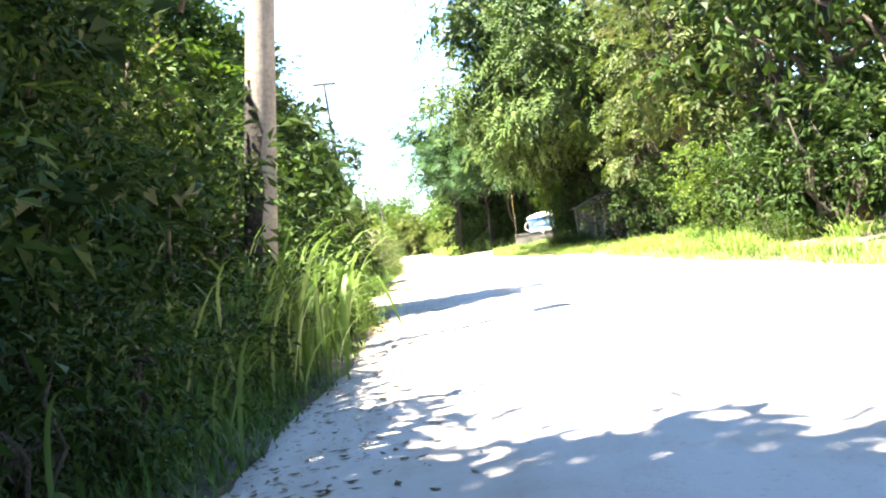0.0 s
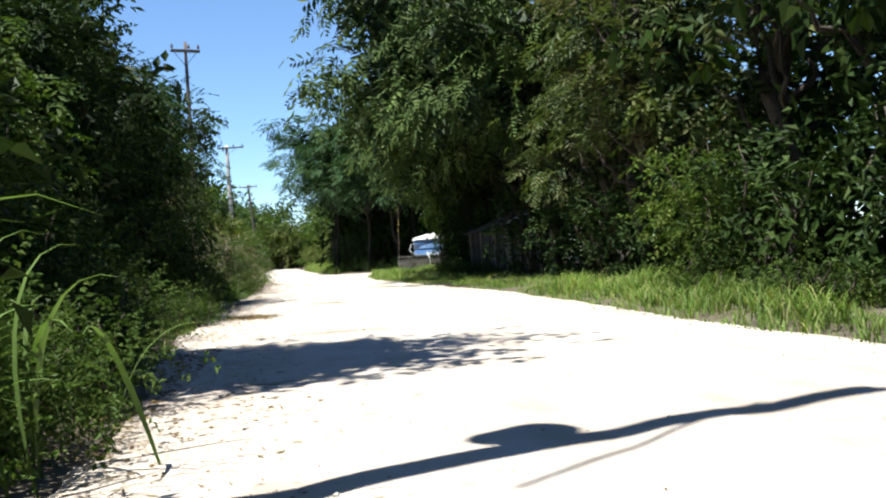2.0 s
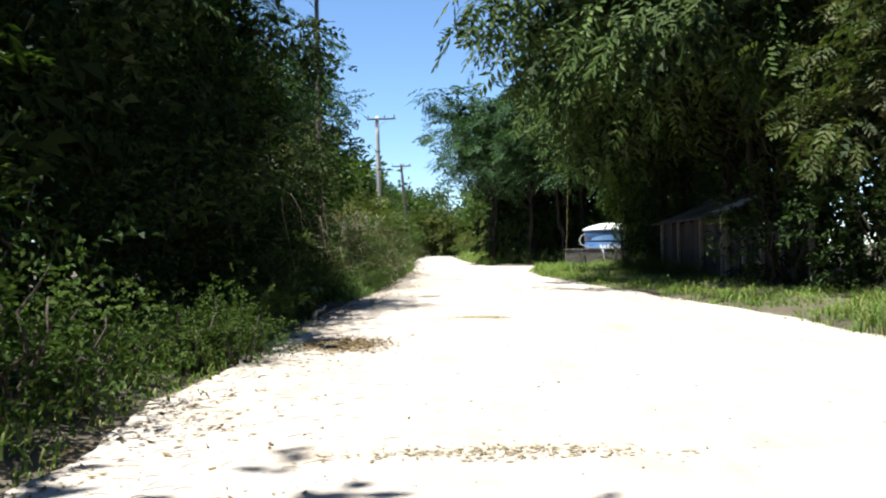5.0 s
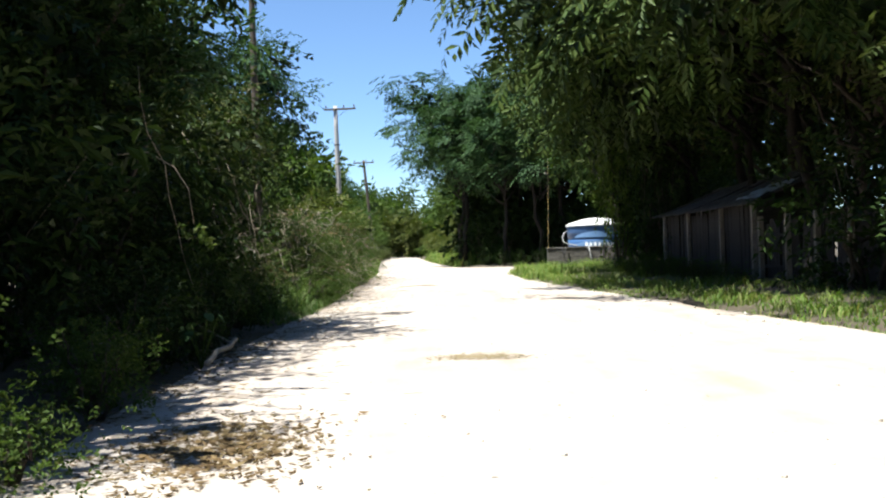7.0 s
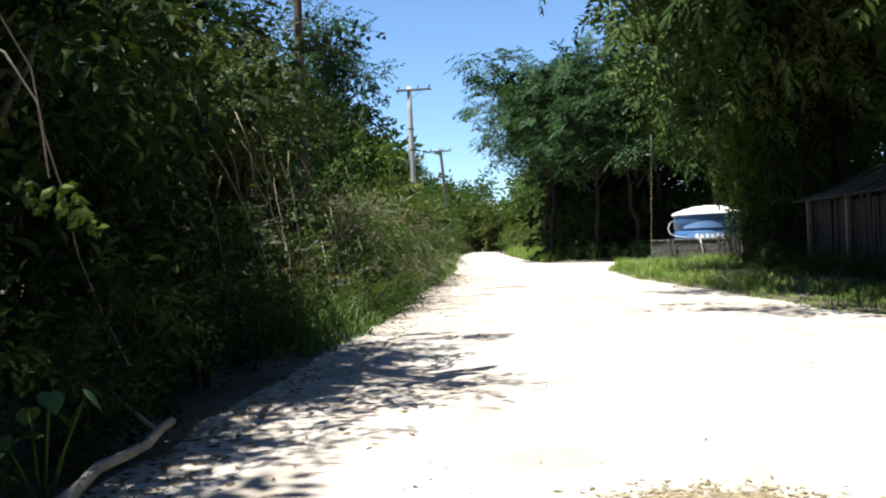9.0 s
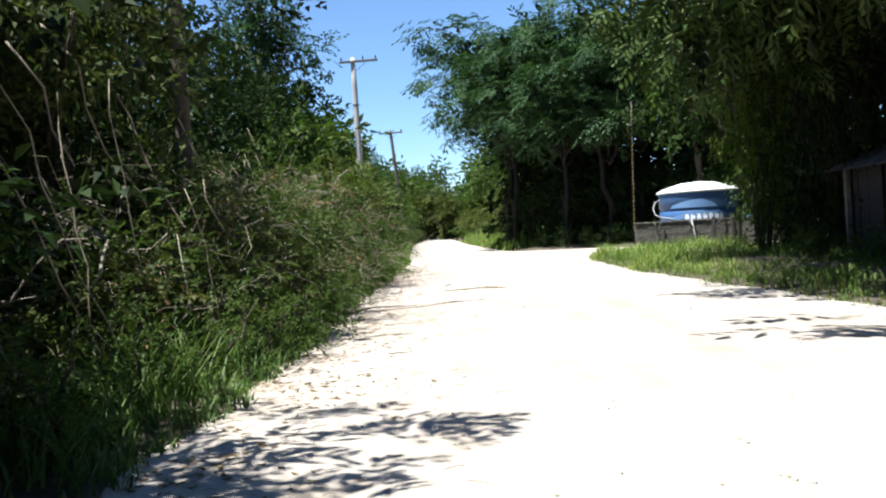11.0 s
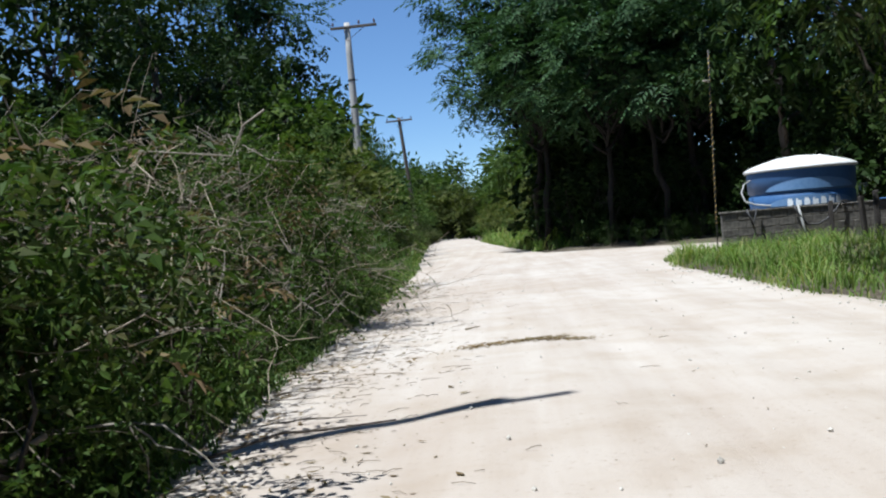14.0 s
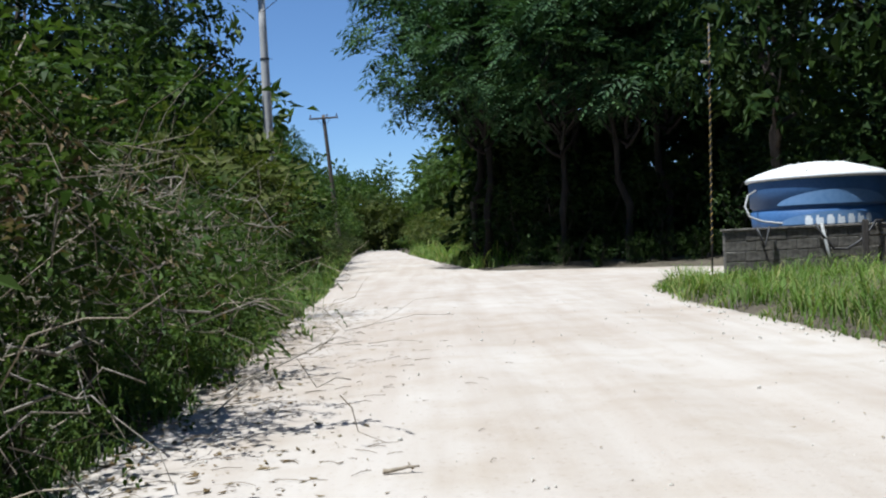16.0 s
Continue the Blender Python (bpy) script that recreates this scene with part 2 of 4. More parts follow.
def frond(pairs, length, leaf_len, leaf_wide, droop=0.3):
    """A feathered leaf: pairs of narrow leaflets along a drooping rib on +y, as (count, 4, 3)."""
    out = []
    rnd = random.Random(pairs * 31 + int(leaf_wide * 1000))
    for i in range(pairs):
        f = (i + 0.7) / pairs
        base = np.array([0, f * length, -droop * length * f * f])
        for side in (-1, 1):
            ang = side * radians(68 - 26 * f + rnd.uniform(-9, 9))
            d = np.array([math.sin(ang), math.cos(ang), rnd.uniform(-0.4, 0.05)])
            w = np.array([math.cos(ang), -math.sin(ang), 0.0])
            ll = leaf_len * (0.55 + 0.55 * math.sin(math.pi * min(1.0, 0.15 + 0.8 * f))) * rnd.uniform(0.8, 1.15)
            mid = base + d * ll * 0.5
            lift = np.array([0, 0, leaf_wide * 0.2])
            out.append([base, mid + w * leaf_wide * 0.5 + lift, base + d * ll, mid - w * leaf_wide * 0.5 + lift])
    return np.array(out)


def scatter(template, pos, out_dir, size, rng, hang=0.0, flat=0.45):
    """Copies of a sprig at pos, that point along out_dir with some chance in it. Vertices and quads."""
    n = len(pos)
    y = out_dir + rng.normal(0, 0.55, (n, 3))
    y[:, 2] = y[:, 2] * min(1.0, flat / 0.45) - hang
    y /= np.linalg.norm(y, axis=1, keepdims=True) + 1e-9
    up = np.array([0, 0, 1.0]) + rng.normal(0, flat, (n, 3))
    x = np.cross(y, up)
    x /= np.linalg.norm(x, axis=1, keepdims=True) + 1e-9
    z = np.cross(x, y)
    s = (size * rng.uniform(0.65, 1.35, n))[:, None, None]
    t = template.reshape(-1, 3)
    v = pos[:, None, :] + s * (t[None, :, 0:1] * x[:, None, :] + t[None, :, 1:2] * y[:, None, :] + t[None, :, 2:3] * z[:, None, :])
    v = v.reshape(-1, 3)
    return v, np.arange(len(v)).reshape(-1, 4)


def crown_points(rng, blobs, count, clump=0.35, per=9, shell=0.55):
    """Places for sprigs, in clumps over a set of blobs (centre, radii), thickest near their skin."""
    vol = np.array([b[1][0] * b[1][1] + b[1][0] * b[1][2] for b in blobs])
    pick = rng.choice(len(blobs), max(1, count // per), p=vol / vol.sum())
    d = rng.normal(0, 1, (len(pick), 3))
    d /= np.linalg.norm(d, axis=1, keepdims=True)
    r = rng.uniform(shell, 1.0, len(pick)) * rng.uniform(0.86, 1.1, len(pick))
    c = np.array([blobs[i][0] for i in pick]) + d * r[:, None] * np.array([blobs[i][1] for i in pick])
    pos = np.repeat(c, per, axis=0) + rng.normal(0, clump, (len(c) * per, 3)) * np.array([1, 1, 0.6])
    out = np.repeat(d, per, axis=0)
    return pos, out


def foliage(name, rng, blobs, count, template, size, material, clump=0.35, hang=0.15, shell=0.55, floor=0.03, per=9, flat=0.45):
    pos, out = crown_points(rng, blobs, count, clump, per, shell)
    keep = pos[:, 2] > floor
    v, f = scatter(template, pos[keep], out[keep], size * 1.1, rng, hang, flat)
    v = v.reshape(-1, 4, 3)
    v = v[np.arange(len(v)) % 4 != 3].reshape(-1, 3)
    return mesh_of(name, v, np.arange(len(v)).reshape(-1, 4), material)


FINE = sprig(9, 0.42, 0.17, 0.055)
BROAD = sprig(6, 0.36, 0.20, 0.10)
LARGE = sprig(6, 1.0, 0.55, 0.26)
FEATHER = frond(6, 0.62, 0.23, 0.08, 0.35)
PINNATE = frond(5, 0.30, 0.115, 0.042, 0.3)


def tree(name, label, rng, height, spread, bare, material, template, size, count, blobs=6, lean=(0, 0), hang=0.15, bark=None, shell=0.5, clump=0.35, trunk_r=0.16, squat=0.75, wobble=0.025, shift=(0, 0), flat=0.45, core=12):
    """A tree at the origin: tapered trunk, limbs and a crown with gaps, round an added shade core."""
    t = thing(name, label, "tree")
    bark = bark or BARK
    top = Vector((lean[0], lean[1], height * 0.82))
    tubes("trunk", [bent(rng, (0, 0, -0.1), top, trunk_r, trunk_r * 0.3, 9, wobble)], bark, t, 8)
    places = []
    for i in range(blobs):
        a = 2 * math.pi * (i / blobs) + rng.uniform(-0.5, 0.5)
        f = (i + 0.5) / blobs
        z = bare + (height - bare) * (0.18 + 0.68 * ((i * 0.618) % 1.0))
        reach = spread * (0.62 if f < 0.8 else 0.25) * rng.uniform(0.75, 1.1)
        c = Vector((lean[0] * z / height + reach * math.cos(a) + shift[0], lean[1] * z / height + reach * math.sin(a) + shift[1], z))
        r = spread * rng.uniform(0.42, 0.62)
        places.append((tuple(c), (r, r, r * squat)))
        root = Vector((0, 0, 0)).lerp(top, max(0.15, (z - 0.9) / height))
        tubes("limb", [bent(rng, root, c, trunk_r * 0.42, 0.02, 6, wobble * 2.2)], bark, t, 5)
    places.append(((lean[0] + shift[0] * 0.7, lean[1] + shift[1] * 0.7, height * 0.84), (spread * 0.5, spread * 0.5, height * 0.16)))
    me = foliage("crown", rng, places, count, template, size, material, clump, hang, shell, flat=flat)
    crown = part("crown", me, material, t)
    # Dark core of large leaves, added to block light and blacken crown gaps
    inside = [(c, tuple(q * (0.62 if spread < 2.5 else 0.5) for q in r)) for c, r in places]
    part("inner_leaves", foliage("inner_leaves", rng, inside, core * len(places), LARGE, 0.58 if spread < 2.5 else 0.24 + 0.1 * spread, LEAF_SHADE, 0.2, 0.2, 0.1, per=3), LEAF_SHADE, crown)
    return t


def shrub(name, label, rng, height, spread, material, template, size, count, stems=5, hang=0.1, category="bush", bark=None, clump=0.28):
    t = thing(name, label, category)
    blobs, paths = [], []
    for i in range(stems):
        a = 2 * math.pi * i / stems + rng.uniform(-0.5, 0.5)
        h = height * rng.uniform(0.55, 0.98)
        c = Vector((spread * 0.5 * math.cos(a), spread * 0.5 * math.sin(a), h * 0.62))
        blobs.append((tuple(c), (spread * 0.48, spread * 0.48, h * 0.42)))
        paths.append(bent(rng, (0.12 * math.cos(a), 0.12 * math.sin(a), -0.05), (c.x, c.y, h * 0.95), 0.03 + 0.006 * height, 0.008, 6, 0.07))
    blobs.append(((0, 0, height * 0.4), (spread * 0.55, spread * 0.55, height * 0.4)))
    for p in paths:
        tubes("stem", [p], bark or BARK, t, 5)
    part("crown", foliage("crown", rng, blobs, count, template, size, material, clump, hang, 0.45), material, t)
    return t


def put(proto, x, y, rot=0.0, s=1.0, sz=None, z=0.0, lean=0.0):
    """A copy of a prototype on the ground."""
    m = pose(x, y, z, 0, lean, rot) @ Matrix.Diagonal((s, s, sz or s, 1))
    return copy_thing(proto, m)


def drop_proto(ob):
    for o in (*ob.children_recursive, ob):
        bpy.data.objects.remove(o)


# ---- ground and road ----
LEFT = [(-60, -1.6), (-30, -1.4), (-16, -1.2), (-11, -1.0), (-6, -1.1), (0, -1.8), (10, -2.3), (20, -2.4), (30, -2.8), (38, -2.9), (49, -3.3), (72, -4.8), (115, -7.4), (170, -9.0), (230, -13.5)]
RIGHT = [(-60, 5.4), (-30, 5.2), (-6, 4.8), (0, 4.55), (7, 4.55), (12, 4.4), (16, 4.0), (20, 3.6), (26, 3.1), (33, 2.5), (42, 2.45), (46, 3.0), (48, 3.6), (50, 6.0), (53, 8.0), (56, 6.0), (60, 0.6), (75, -0.4), (97, -1.6), (138, -3.4), (170, -4.8), (230, -9.5)]


def edge_noise(y, seed):
    return 0.16 * noise.noise((y * 0.55, seed, 0)) + 0.09 * noise.noise((y * 2.3, seed, 3))


def road_height(x, y, l, r):
    f = (x - l) / max(0.5, r - l)
    h = -0.03 + 0.045 * math.sin(math.pi * min(1, max(0, f)))
    for track in (0.2, 0.46, 0.62, 0.85):
        h -= 0.018 * math.exp(-(((f - track) * (r - l)) / 0.22) ** 2)
    return h + 0.012 * noise.noise((x * 0.8, y * 0.35, 1)) + 0.006 * noise.noise((x * 3.1, y * 2.6, 5))


def build_ground():
    xs = np.concatenate([[-2500, -600, -150, -60], np.arange(-30, 40.1, 2.0), [60, 150, 600, 2500]])
    ys = np.concatenate([[-2500, -600, -150], np.arange(-60, 240.1, 3.0), [400, 900, 3000]])
    verts, faces = [], []
    for y in ys:
        for x in xs:
            l, r = interp(y, LEFT), interp(y, RIGHT)
            off = max(l - x, x - r)
            near = -60 < y < 240 and off < 30
            bank = 0.12 * min(1, max(0, off - 0.5) / 2) + 0.05 * noise.noise((x * 0.3, y * 0.3, 2)) if near and off > 0.3 else -0.16
            verts.append((x, y, bank))
    nx = len(xs)
    for j in range(len(ys) - 1):
        for i in range(nx - 1):
            a = j * nx + i
            faces.append((a, a + 1, a + nx + 1, a + nx))
    ob = new("ground", mesh_of("ground", verts, faces, SOIL, True))
    tagged(ob, "brown soil and leaf litter under the roadside trees", "ground", kind="structure")


def build_road():
    ys = np.concatenate([np.arange(-60, -24, 2.0), np.arange(-24, 46, 0.22), np.arange(46, 90, 0.7), np.arange(90, 231, 3.0)])
    n = 44
    verts, faces = [], []
    for y in ys:
        l, r = interp(y, LEFT) - 0.25 + edge_noise(y, 1), interp(y, RIGHT) + 0.3 + edge_noise(y, 9)
        for i in range(n + 1):
            x = l + (r - l) * i / n
            z = road_height(x, y, l, r) if 0 < i < n else -0.24
            verts.append((x, y, z))
    for j in range(len(ys) - 1):
        for i in range(n):
            a = j * (n + 1) + i
            faces.append((a, a + 1, a + n + 2, a + n + 1))
    ob = new("road", mesh_of("road", verts, faces, ROAD, True))
    tagged(ob, "pale sandy dirt road with faint wheel tracks", "road", kind="structure")


build_ground()
build_road()


# ---- poles, tank, wall, shed ----
def lathe(profile, sides=24):
    """A closed turned form from (radius, height) pairs."""
    verts, faces = [], []
    for r, z in profile:
        for k in range(sides):
            a = 2 * math.pi * k / sides
            verts.append((r * math.cos(a), r * math.sin(a), z))
    for i in range(len(profile) - 1):
        for k in range(sides):
            a, b = i * sides + k, i * sides + (k + 1) % sides
            faces.append((a, b, b + sides, a + sides))
    faces.append(tuple(range(sides - 1, -1, -1)))
    faces.append(tuple(range((len(profile) - 1) * sides, len(profile) * sides)))
    return verts, faces


def utility_pole(x, y, height, r0, r1, material, label, lean=(0.0, 0.0), arm=1.9, arm_turn=0.0, arm_material=None, transformer=False, clamp=0.0, offset=0.0, drop=0.22):
    t = thing("utility_pole", label, "utility pole", (x, y, 0), "poles along the road")
    path = [((lean[0] * f, lean[1] * f, height * f - 0.2 * (1 - f)), r0 + (r1 - r0) * f) for f in np.linspace(0, 1, 9)]
    tubes("shaft", [path], material, t, 16)
    z = height - drop
    fx, fy = lean[0] * z / height, lean[1] * z / height
    a = part("crossarm", box_bm(-arm / 2 + offset, -0.05, -0.055, arm / 2 + offset, 0.05, 0.055, 0.012), arm_material or material, t)
    a.matrix_basis = pose(fx, fy - r1 - 0.04, z, 0, 0, arm_turn)
    for k in (-0.45, 0.12, 0.45):
        v, f = lathe([(0.012, 0.05), (0.012, 0.10), (0.045, 0.11), (0.055, 0.15), (0.03, 0.17), (0.045, 0.20), (0.02, 0.25)], 10)
        i = part("insulator", mesh_of("insulator", v, f, CERAMIC, True), CERAMIC, a, "brown porcelain insulator")
        i.location = (k * arm + offset, 0, 0)
    for side in (-1, 1):
        tubes("brace", [[((side * 0.42 + offset, 0.0, -0.05), 0.012), ((side * 0.02, 0.03, -0.55), 0.012)]], IRON, a, 6)
    if clamp:
        v, f = lathe([(r1 + 0.035, clamp - 0.04), (r1 + 0.045, clamp - 0.03), (r1 + 0.045, clamp + 0.03), (r1 + 0.035, clamp + 0.04)], 14)
        c = part("clamp", mesh_of("clamp", v, f, IRON), IRON, t)
        c.location = (lean[0] * clamp / height, lean[1] * clamp / height, 0)
        tubes("bolt", [[((0, 0, clamp), 0.012), ((r1 + 0.16, -0.03, clamp), 0.012)]], IRON, c, 6)
    if transformer:
        v, f = lathe([(0.17, 0.0), (0.20, 0.03), (0.20, 0.62), (0.22, 0.64), (0.22, 0.67), (0.09, 0.73), (0.04, 0.86)], 18)
        d = part("transformer", mesh_of("transformer", v, f, IRON, True), IRON, t, "grey steel transformer drum")
        d.location = (lean[0] * 0.6, 0.38, height * 0.58)
        b = part("lower_arm", box_bm(-1.2, -0.022, -0.022, 1.2, 0.022, 0.022, 0.006), material, t)
        b.matrix_basis = pose(lean[0] * 0.72, -0.2, height * 0.72, 0, 0, 42)
    return t


first_pole = utility_pole(-2.3, -9.6, 11.2, 0.205, 0.09, POLE_WOOD, "thick weathered grey pole among tall roadside grass", (1.75, 0.1), arm=2.0, arm_turn=20, transformer=True)
utility_pole(-4.5, 25.3, 9.6, 0.12, 0.055, POLE_DARK, "dark slender power pole half hidden in the hedge", arm=1.1, arm_turn=20, drop=0.35)
utility_pole(-6.44, 62.7, 10.15, 0.22, 0.12, POLE_CONCRETE, "tall pale concrete power pole with a crossarm", (-0.08, 0), 1.95, -5, POLE_DARK, clamp=7.75, offset=0.3)
utility_pole(-6.3, 90.0, 9.3, 0.16, 0.11, POLE_DARK, "dark leaning wooden power pole behind the bushes", (-0.75, 0), 1.9, -12)


def charred_side(pole, lean, height, r0, r1):
    """A black sleeve with a ragged rim, that wraps the shaft: charring plus its shaded side painted in."""
    verts, faces = [], []
    na, nz = 14, 18
    for i in range(na + 1):
        a = radians(156 + 132 * i / na)
        low, top = 0.3, 2.55 + 0.5 * math.sin(math.pi * i / na) + 0.35 * noise.noise((i * 0.7, 2, 3))
        for j in range(nz + 1):
            z = low + (top - low) * j / nz
            f = (z + 0.2) / (height + 0.2)
            wave = radians(9) * noise.noise((z * 2.4, 5, i // 12)) if i in (0, na) else 0.0
            r = r0 + (r1 - r0) * f + 0.004
            verts.append((lean[0] * f + r * math.cos(a + wave), lean[1] * f + r * math.sin(a + wave), z))
    for i in range(na):
        for j in range(nz):
            k = i * (nz + 1) + j
            faces.append((k, k + nz + 1, k + nz + 2, k + 1))
    part("charred_side", mesh_of("charred_side", verts, faces, BARK_DARK, True), BARK_DARK, pole, "black charred wood and the pole's shaded side")


charred_side(first_pole, (1.75, 0.1), 11.2, 0.205, 0.09)


def slim_pole():
    t = thing("slim_pole", "thin dark steel post wound with yellow chain beside the block wall", "post", (4.72, 47.7, 0))
    path = [((0.16 * f, 0, 5.35 * f - 0.1), 0.019) for f in np.linspace(0, 1, 6)]
    tubes("shaft", [path], IRON, t, 8)
    coil = [((0.16 * z / 5.35 + 0.021 * math.cos(z * 42), 0.021 * math.sin(z * 42), z), 0.011) for z in np.arange(0.7, 5.2, 0.03)]
    tubes("chain_wrap", [coil], YELLOW, t, 4, "rusty yellow coil wound round the post")
    tubes("bracket", [[((0.12, 0, 4.42), 0.03), ((0.02, -0.08, 4.44), 0.035), ((-0.06, -0.1, 4.44), 0.03)]], BARK_PALE, t, 6)
    return t


slim_pole()

TANK = (7.05, 47.9, 0.03)


def water_tank():
    t = thing("water_tank", "large round blue plastic water tank with white lid", "water tank", TANK)
    r = 1.33
    v, f = lathe([(r - 0.14, 0.12), (r - 0.12, 0.14), (r - 0.05, 0.86), (r - 0.02, 0.9), (r + 0.01, 1.26), (r - 0.03, 1.29), (r - 0.03, 1.33), (r + 0.02, 1.36), (r + 0.035, 1.86), (r + 0.03, 1.92)], 56)
    body = part("body", mesh_of("body", v, f, PLASTIC_BLUE, True), PLASTIC_BLUE, t)
    v, f = lathe([(r + 0.07, 1.885), (r + 0.10, 1.90), (r + 0.10, 1.95), (r + 0.02, 2.0), (0.95, 2.14), (0.55, 2.23), (0.2, 2.27), (0.06, 2.28)], 56)
    lid = part("lid", mesh_of("lid", v, f, LID_WHITE, True), LID_WHITE, t, "domed white lid")
    for k in range(12):
        a = 2 * math.pi * k / 12
        tubes("lid_rib", [[((0.5 * math.cos(a), 0.5 * math.sin(a), 2.245), 0.014), ((1.3 * math.cos(a), 1.3 * math.sin(a), 2.025), 0.014)]], LID_WHITE, lid, 5)
    # curved pale band and the white marking that follow the wall of the tank
    def patch(name, a0, a1, low, high, material, rr, parent, n=28):
        verts, faces = [], []
        for i in range(n + 1):
            s = i / n
            a = radians(a0 + (a1 - a0) * s)
            for z in (low(s), high(s)):
                verts.append((rr * math.cos(a), rr * math.sin(a), z))
        for i in range(n):
            faces.append((2 * i, 2 * i + 2, 2 * i + 3, 2 * i + 1))
        return part(name, mesh_of(name, verts, faces, material, True), material, parent)
    patch("pale_band", 214, 318, lambda s: 1.37 + 0.0 * s, lambda s: 1.38 + 0.27 * math.sin(math.pi * s) ** 0.6, MARK_PALE, r + 0.036, body)
    patch("pale_band", 216, 316, lambda s: 0.98, lambda s: 1.0 + 0.22 * math.sin(math.pi * s) ** 0.5, MARK_PALE, r + 0.012, body)
    for k in range(7):
        a0 = 238 + k * 8.6
        patch("white_bar", a0, a0 + 6.0, lambda s: 0.97, lambda s: 1.10, MARK_WHITE, r + 0.018, body, 4)
        patch("white_bar", a0 + 0.6, a0 + (2.4 if k % 2 else 4.8), lambda s: 1.10, lambda s: 1.15, MARK_WHITE, r + 0.018, body, 4)
    hose = [((-r - 0.02, -0.2, 1.72), 0.022), ((-r - 0.22, -0.3, 1.62), 0.022), ((-r - 0.32, -0.4, 1.40), 0.022), ((-r - 0.27, -0.5, 1.18), 0.022), ((-r - 0.05, -0.6, 1.08), 0.022), ((-r + 0.2, -0.75, 1.03), 0.022), ((-r + 0.45, -0.95, 1.0), 0.022)]
    tubes("overflow_hose", [hose], HOSE_PALE, t, 8, "pale grey hose in a loop")
    return t


water_tank()


def block_wall():
    """Low stained wall in front of the tank, of rendered blocks with a coping."""
    t = thing("block_wall", "low stained grey block wall in front of the tank", "wall", (4.55, 46.2, 0))
    rng = np.random.default_rng(4)
    data = []
    for k in range(6):
        bm = box_bm(0, 0, 0, 0.392, 0.14, 0.19, 0.012)
        for v in bm.verts:
            v.co += Vector(rng.normal(0, 0.003, 3))
        me = bpy.data.meshes.new("block")
        bm.to_mesh(me)
        bm.free()
        me.materials.append(BLOCK)
        data.append(me)
    core = part("mortar", box_bm(0.0, 0.012, -0.15, 6.4, 0.128, 0.92), BLOCK, t)
    for row in range(5):
        x = -0.2 if row % 2 else 0.0
        while x < 6.2:
            b = new("block", data[rng.integers(6)])
            b.parent = t
            b.location = (max(0, x), rng.normal(0, 0.004), -0.04 + row * 0.196)
            x += 0.4
    part("coping", box_bm(-0.03, -0.03, 0.935, 2.9, 0.17, 0.985, 0.012), BLOCK, t)
    part("coping", box_bm(2.93, -0.02, 0.935, 6.4, 0.17, 0.975, 0.012), BLOCK, t)
    return t


block_wall()
drape = thing("hanging_hose", "black hose hung in a loop over the block wall", "hose", (6.9, 46.15, 0))
tubes("hose", [[((-0.62, -0.03, 1.02), 0.024), ((-0.5, -0.07, 0.78), 0.024), ((-0.3, -0.08, 0.52), 0.024), ((-0.05, -0.08, 0.5), 0.024), ((0.2, -0.08, 0.64), 0.024), ((0.42, -0.07, 0.86), 0.024), ((0.55, -0.03, 1.02), 0.024), ((0.75, 0.1, 1.02), 0.024)]], HOSE, drape, 8)
tubes("hose", [[((-0.5, -0.03, 1.02), 0.03), ((-0.42, -0.09, 0.5), 0.03), ((-0.32, -0.1, 0.1), 0.03)]], HOSE_PALE, drape, 8)
tubes("strap", [[((-1.75, -0.03, 1.0), 0.025), ((-1.62, -0.07, 0.62), 0.028), ((-1.5, -0.03, 1.0), 0.025)]], HOSE, drape, 6)

crate = thing("white_box", "small white box on a post behind the tank", "box", (10.8, 54.1, 0))
part("box", box_bm(-0.22, -0.15, 1.15, 0.22, 0.15, 1.55, 0.02), LID_WHITE, crate)
part("post", box_bm(-0.05, -0.05, -0.1, 0.05, 0.05, 1.15, 0.01), PLANK, crate)
barrel = thing("blue_cover", "blue plastic sheet lying along the wall top", "cover", (9.0, 46.27, 0.985))
part("sheet", box_bm(-0.7, -0.12, 0.0, 0.8, 0.12, 0.035, 0.012), PLASTIC_BLUE, barrel)


def fence_post(x, y, h, lean, w=0.11):
    t = part("fence_post", box_bm(-w / 2, -w / 2, -0.15, w / 2, w / 2, h, 0.018), PLANK)
    rng = random.Random(int(x * 100 + y * 7))
    for v in t.data.vertices:
        v.co.x += rng.uniform(-0.012, 0.012) + 0.02 * math.sin(v.co.z * 3)
        v.co.y += rng.uniform(-0.012, 0.012)
    t.matrix_basis = pose(x, y, 0, lean * 0.5, lean, rng.uniform(0, 90))
    return tagged(t, "weathered grey wooden fence post in the verge", "fence post", "fence posts")


for x, y, h, lean in ((7.0, 45.6, 1.05, 2), (7.5, 44.8, 1.1, -3), (7.3, 43.5, 1.2, 1), (7.55, 42.0, 1.3, 3), (7.3, 40.4, 1.15, -2), (7.5, 38.6, 1.4, 2), (7.3, 37.0, 1.5, -1), (7.25, 35.6, 1.6, 1)):
    fence_post(x, y, h, lean)


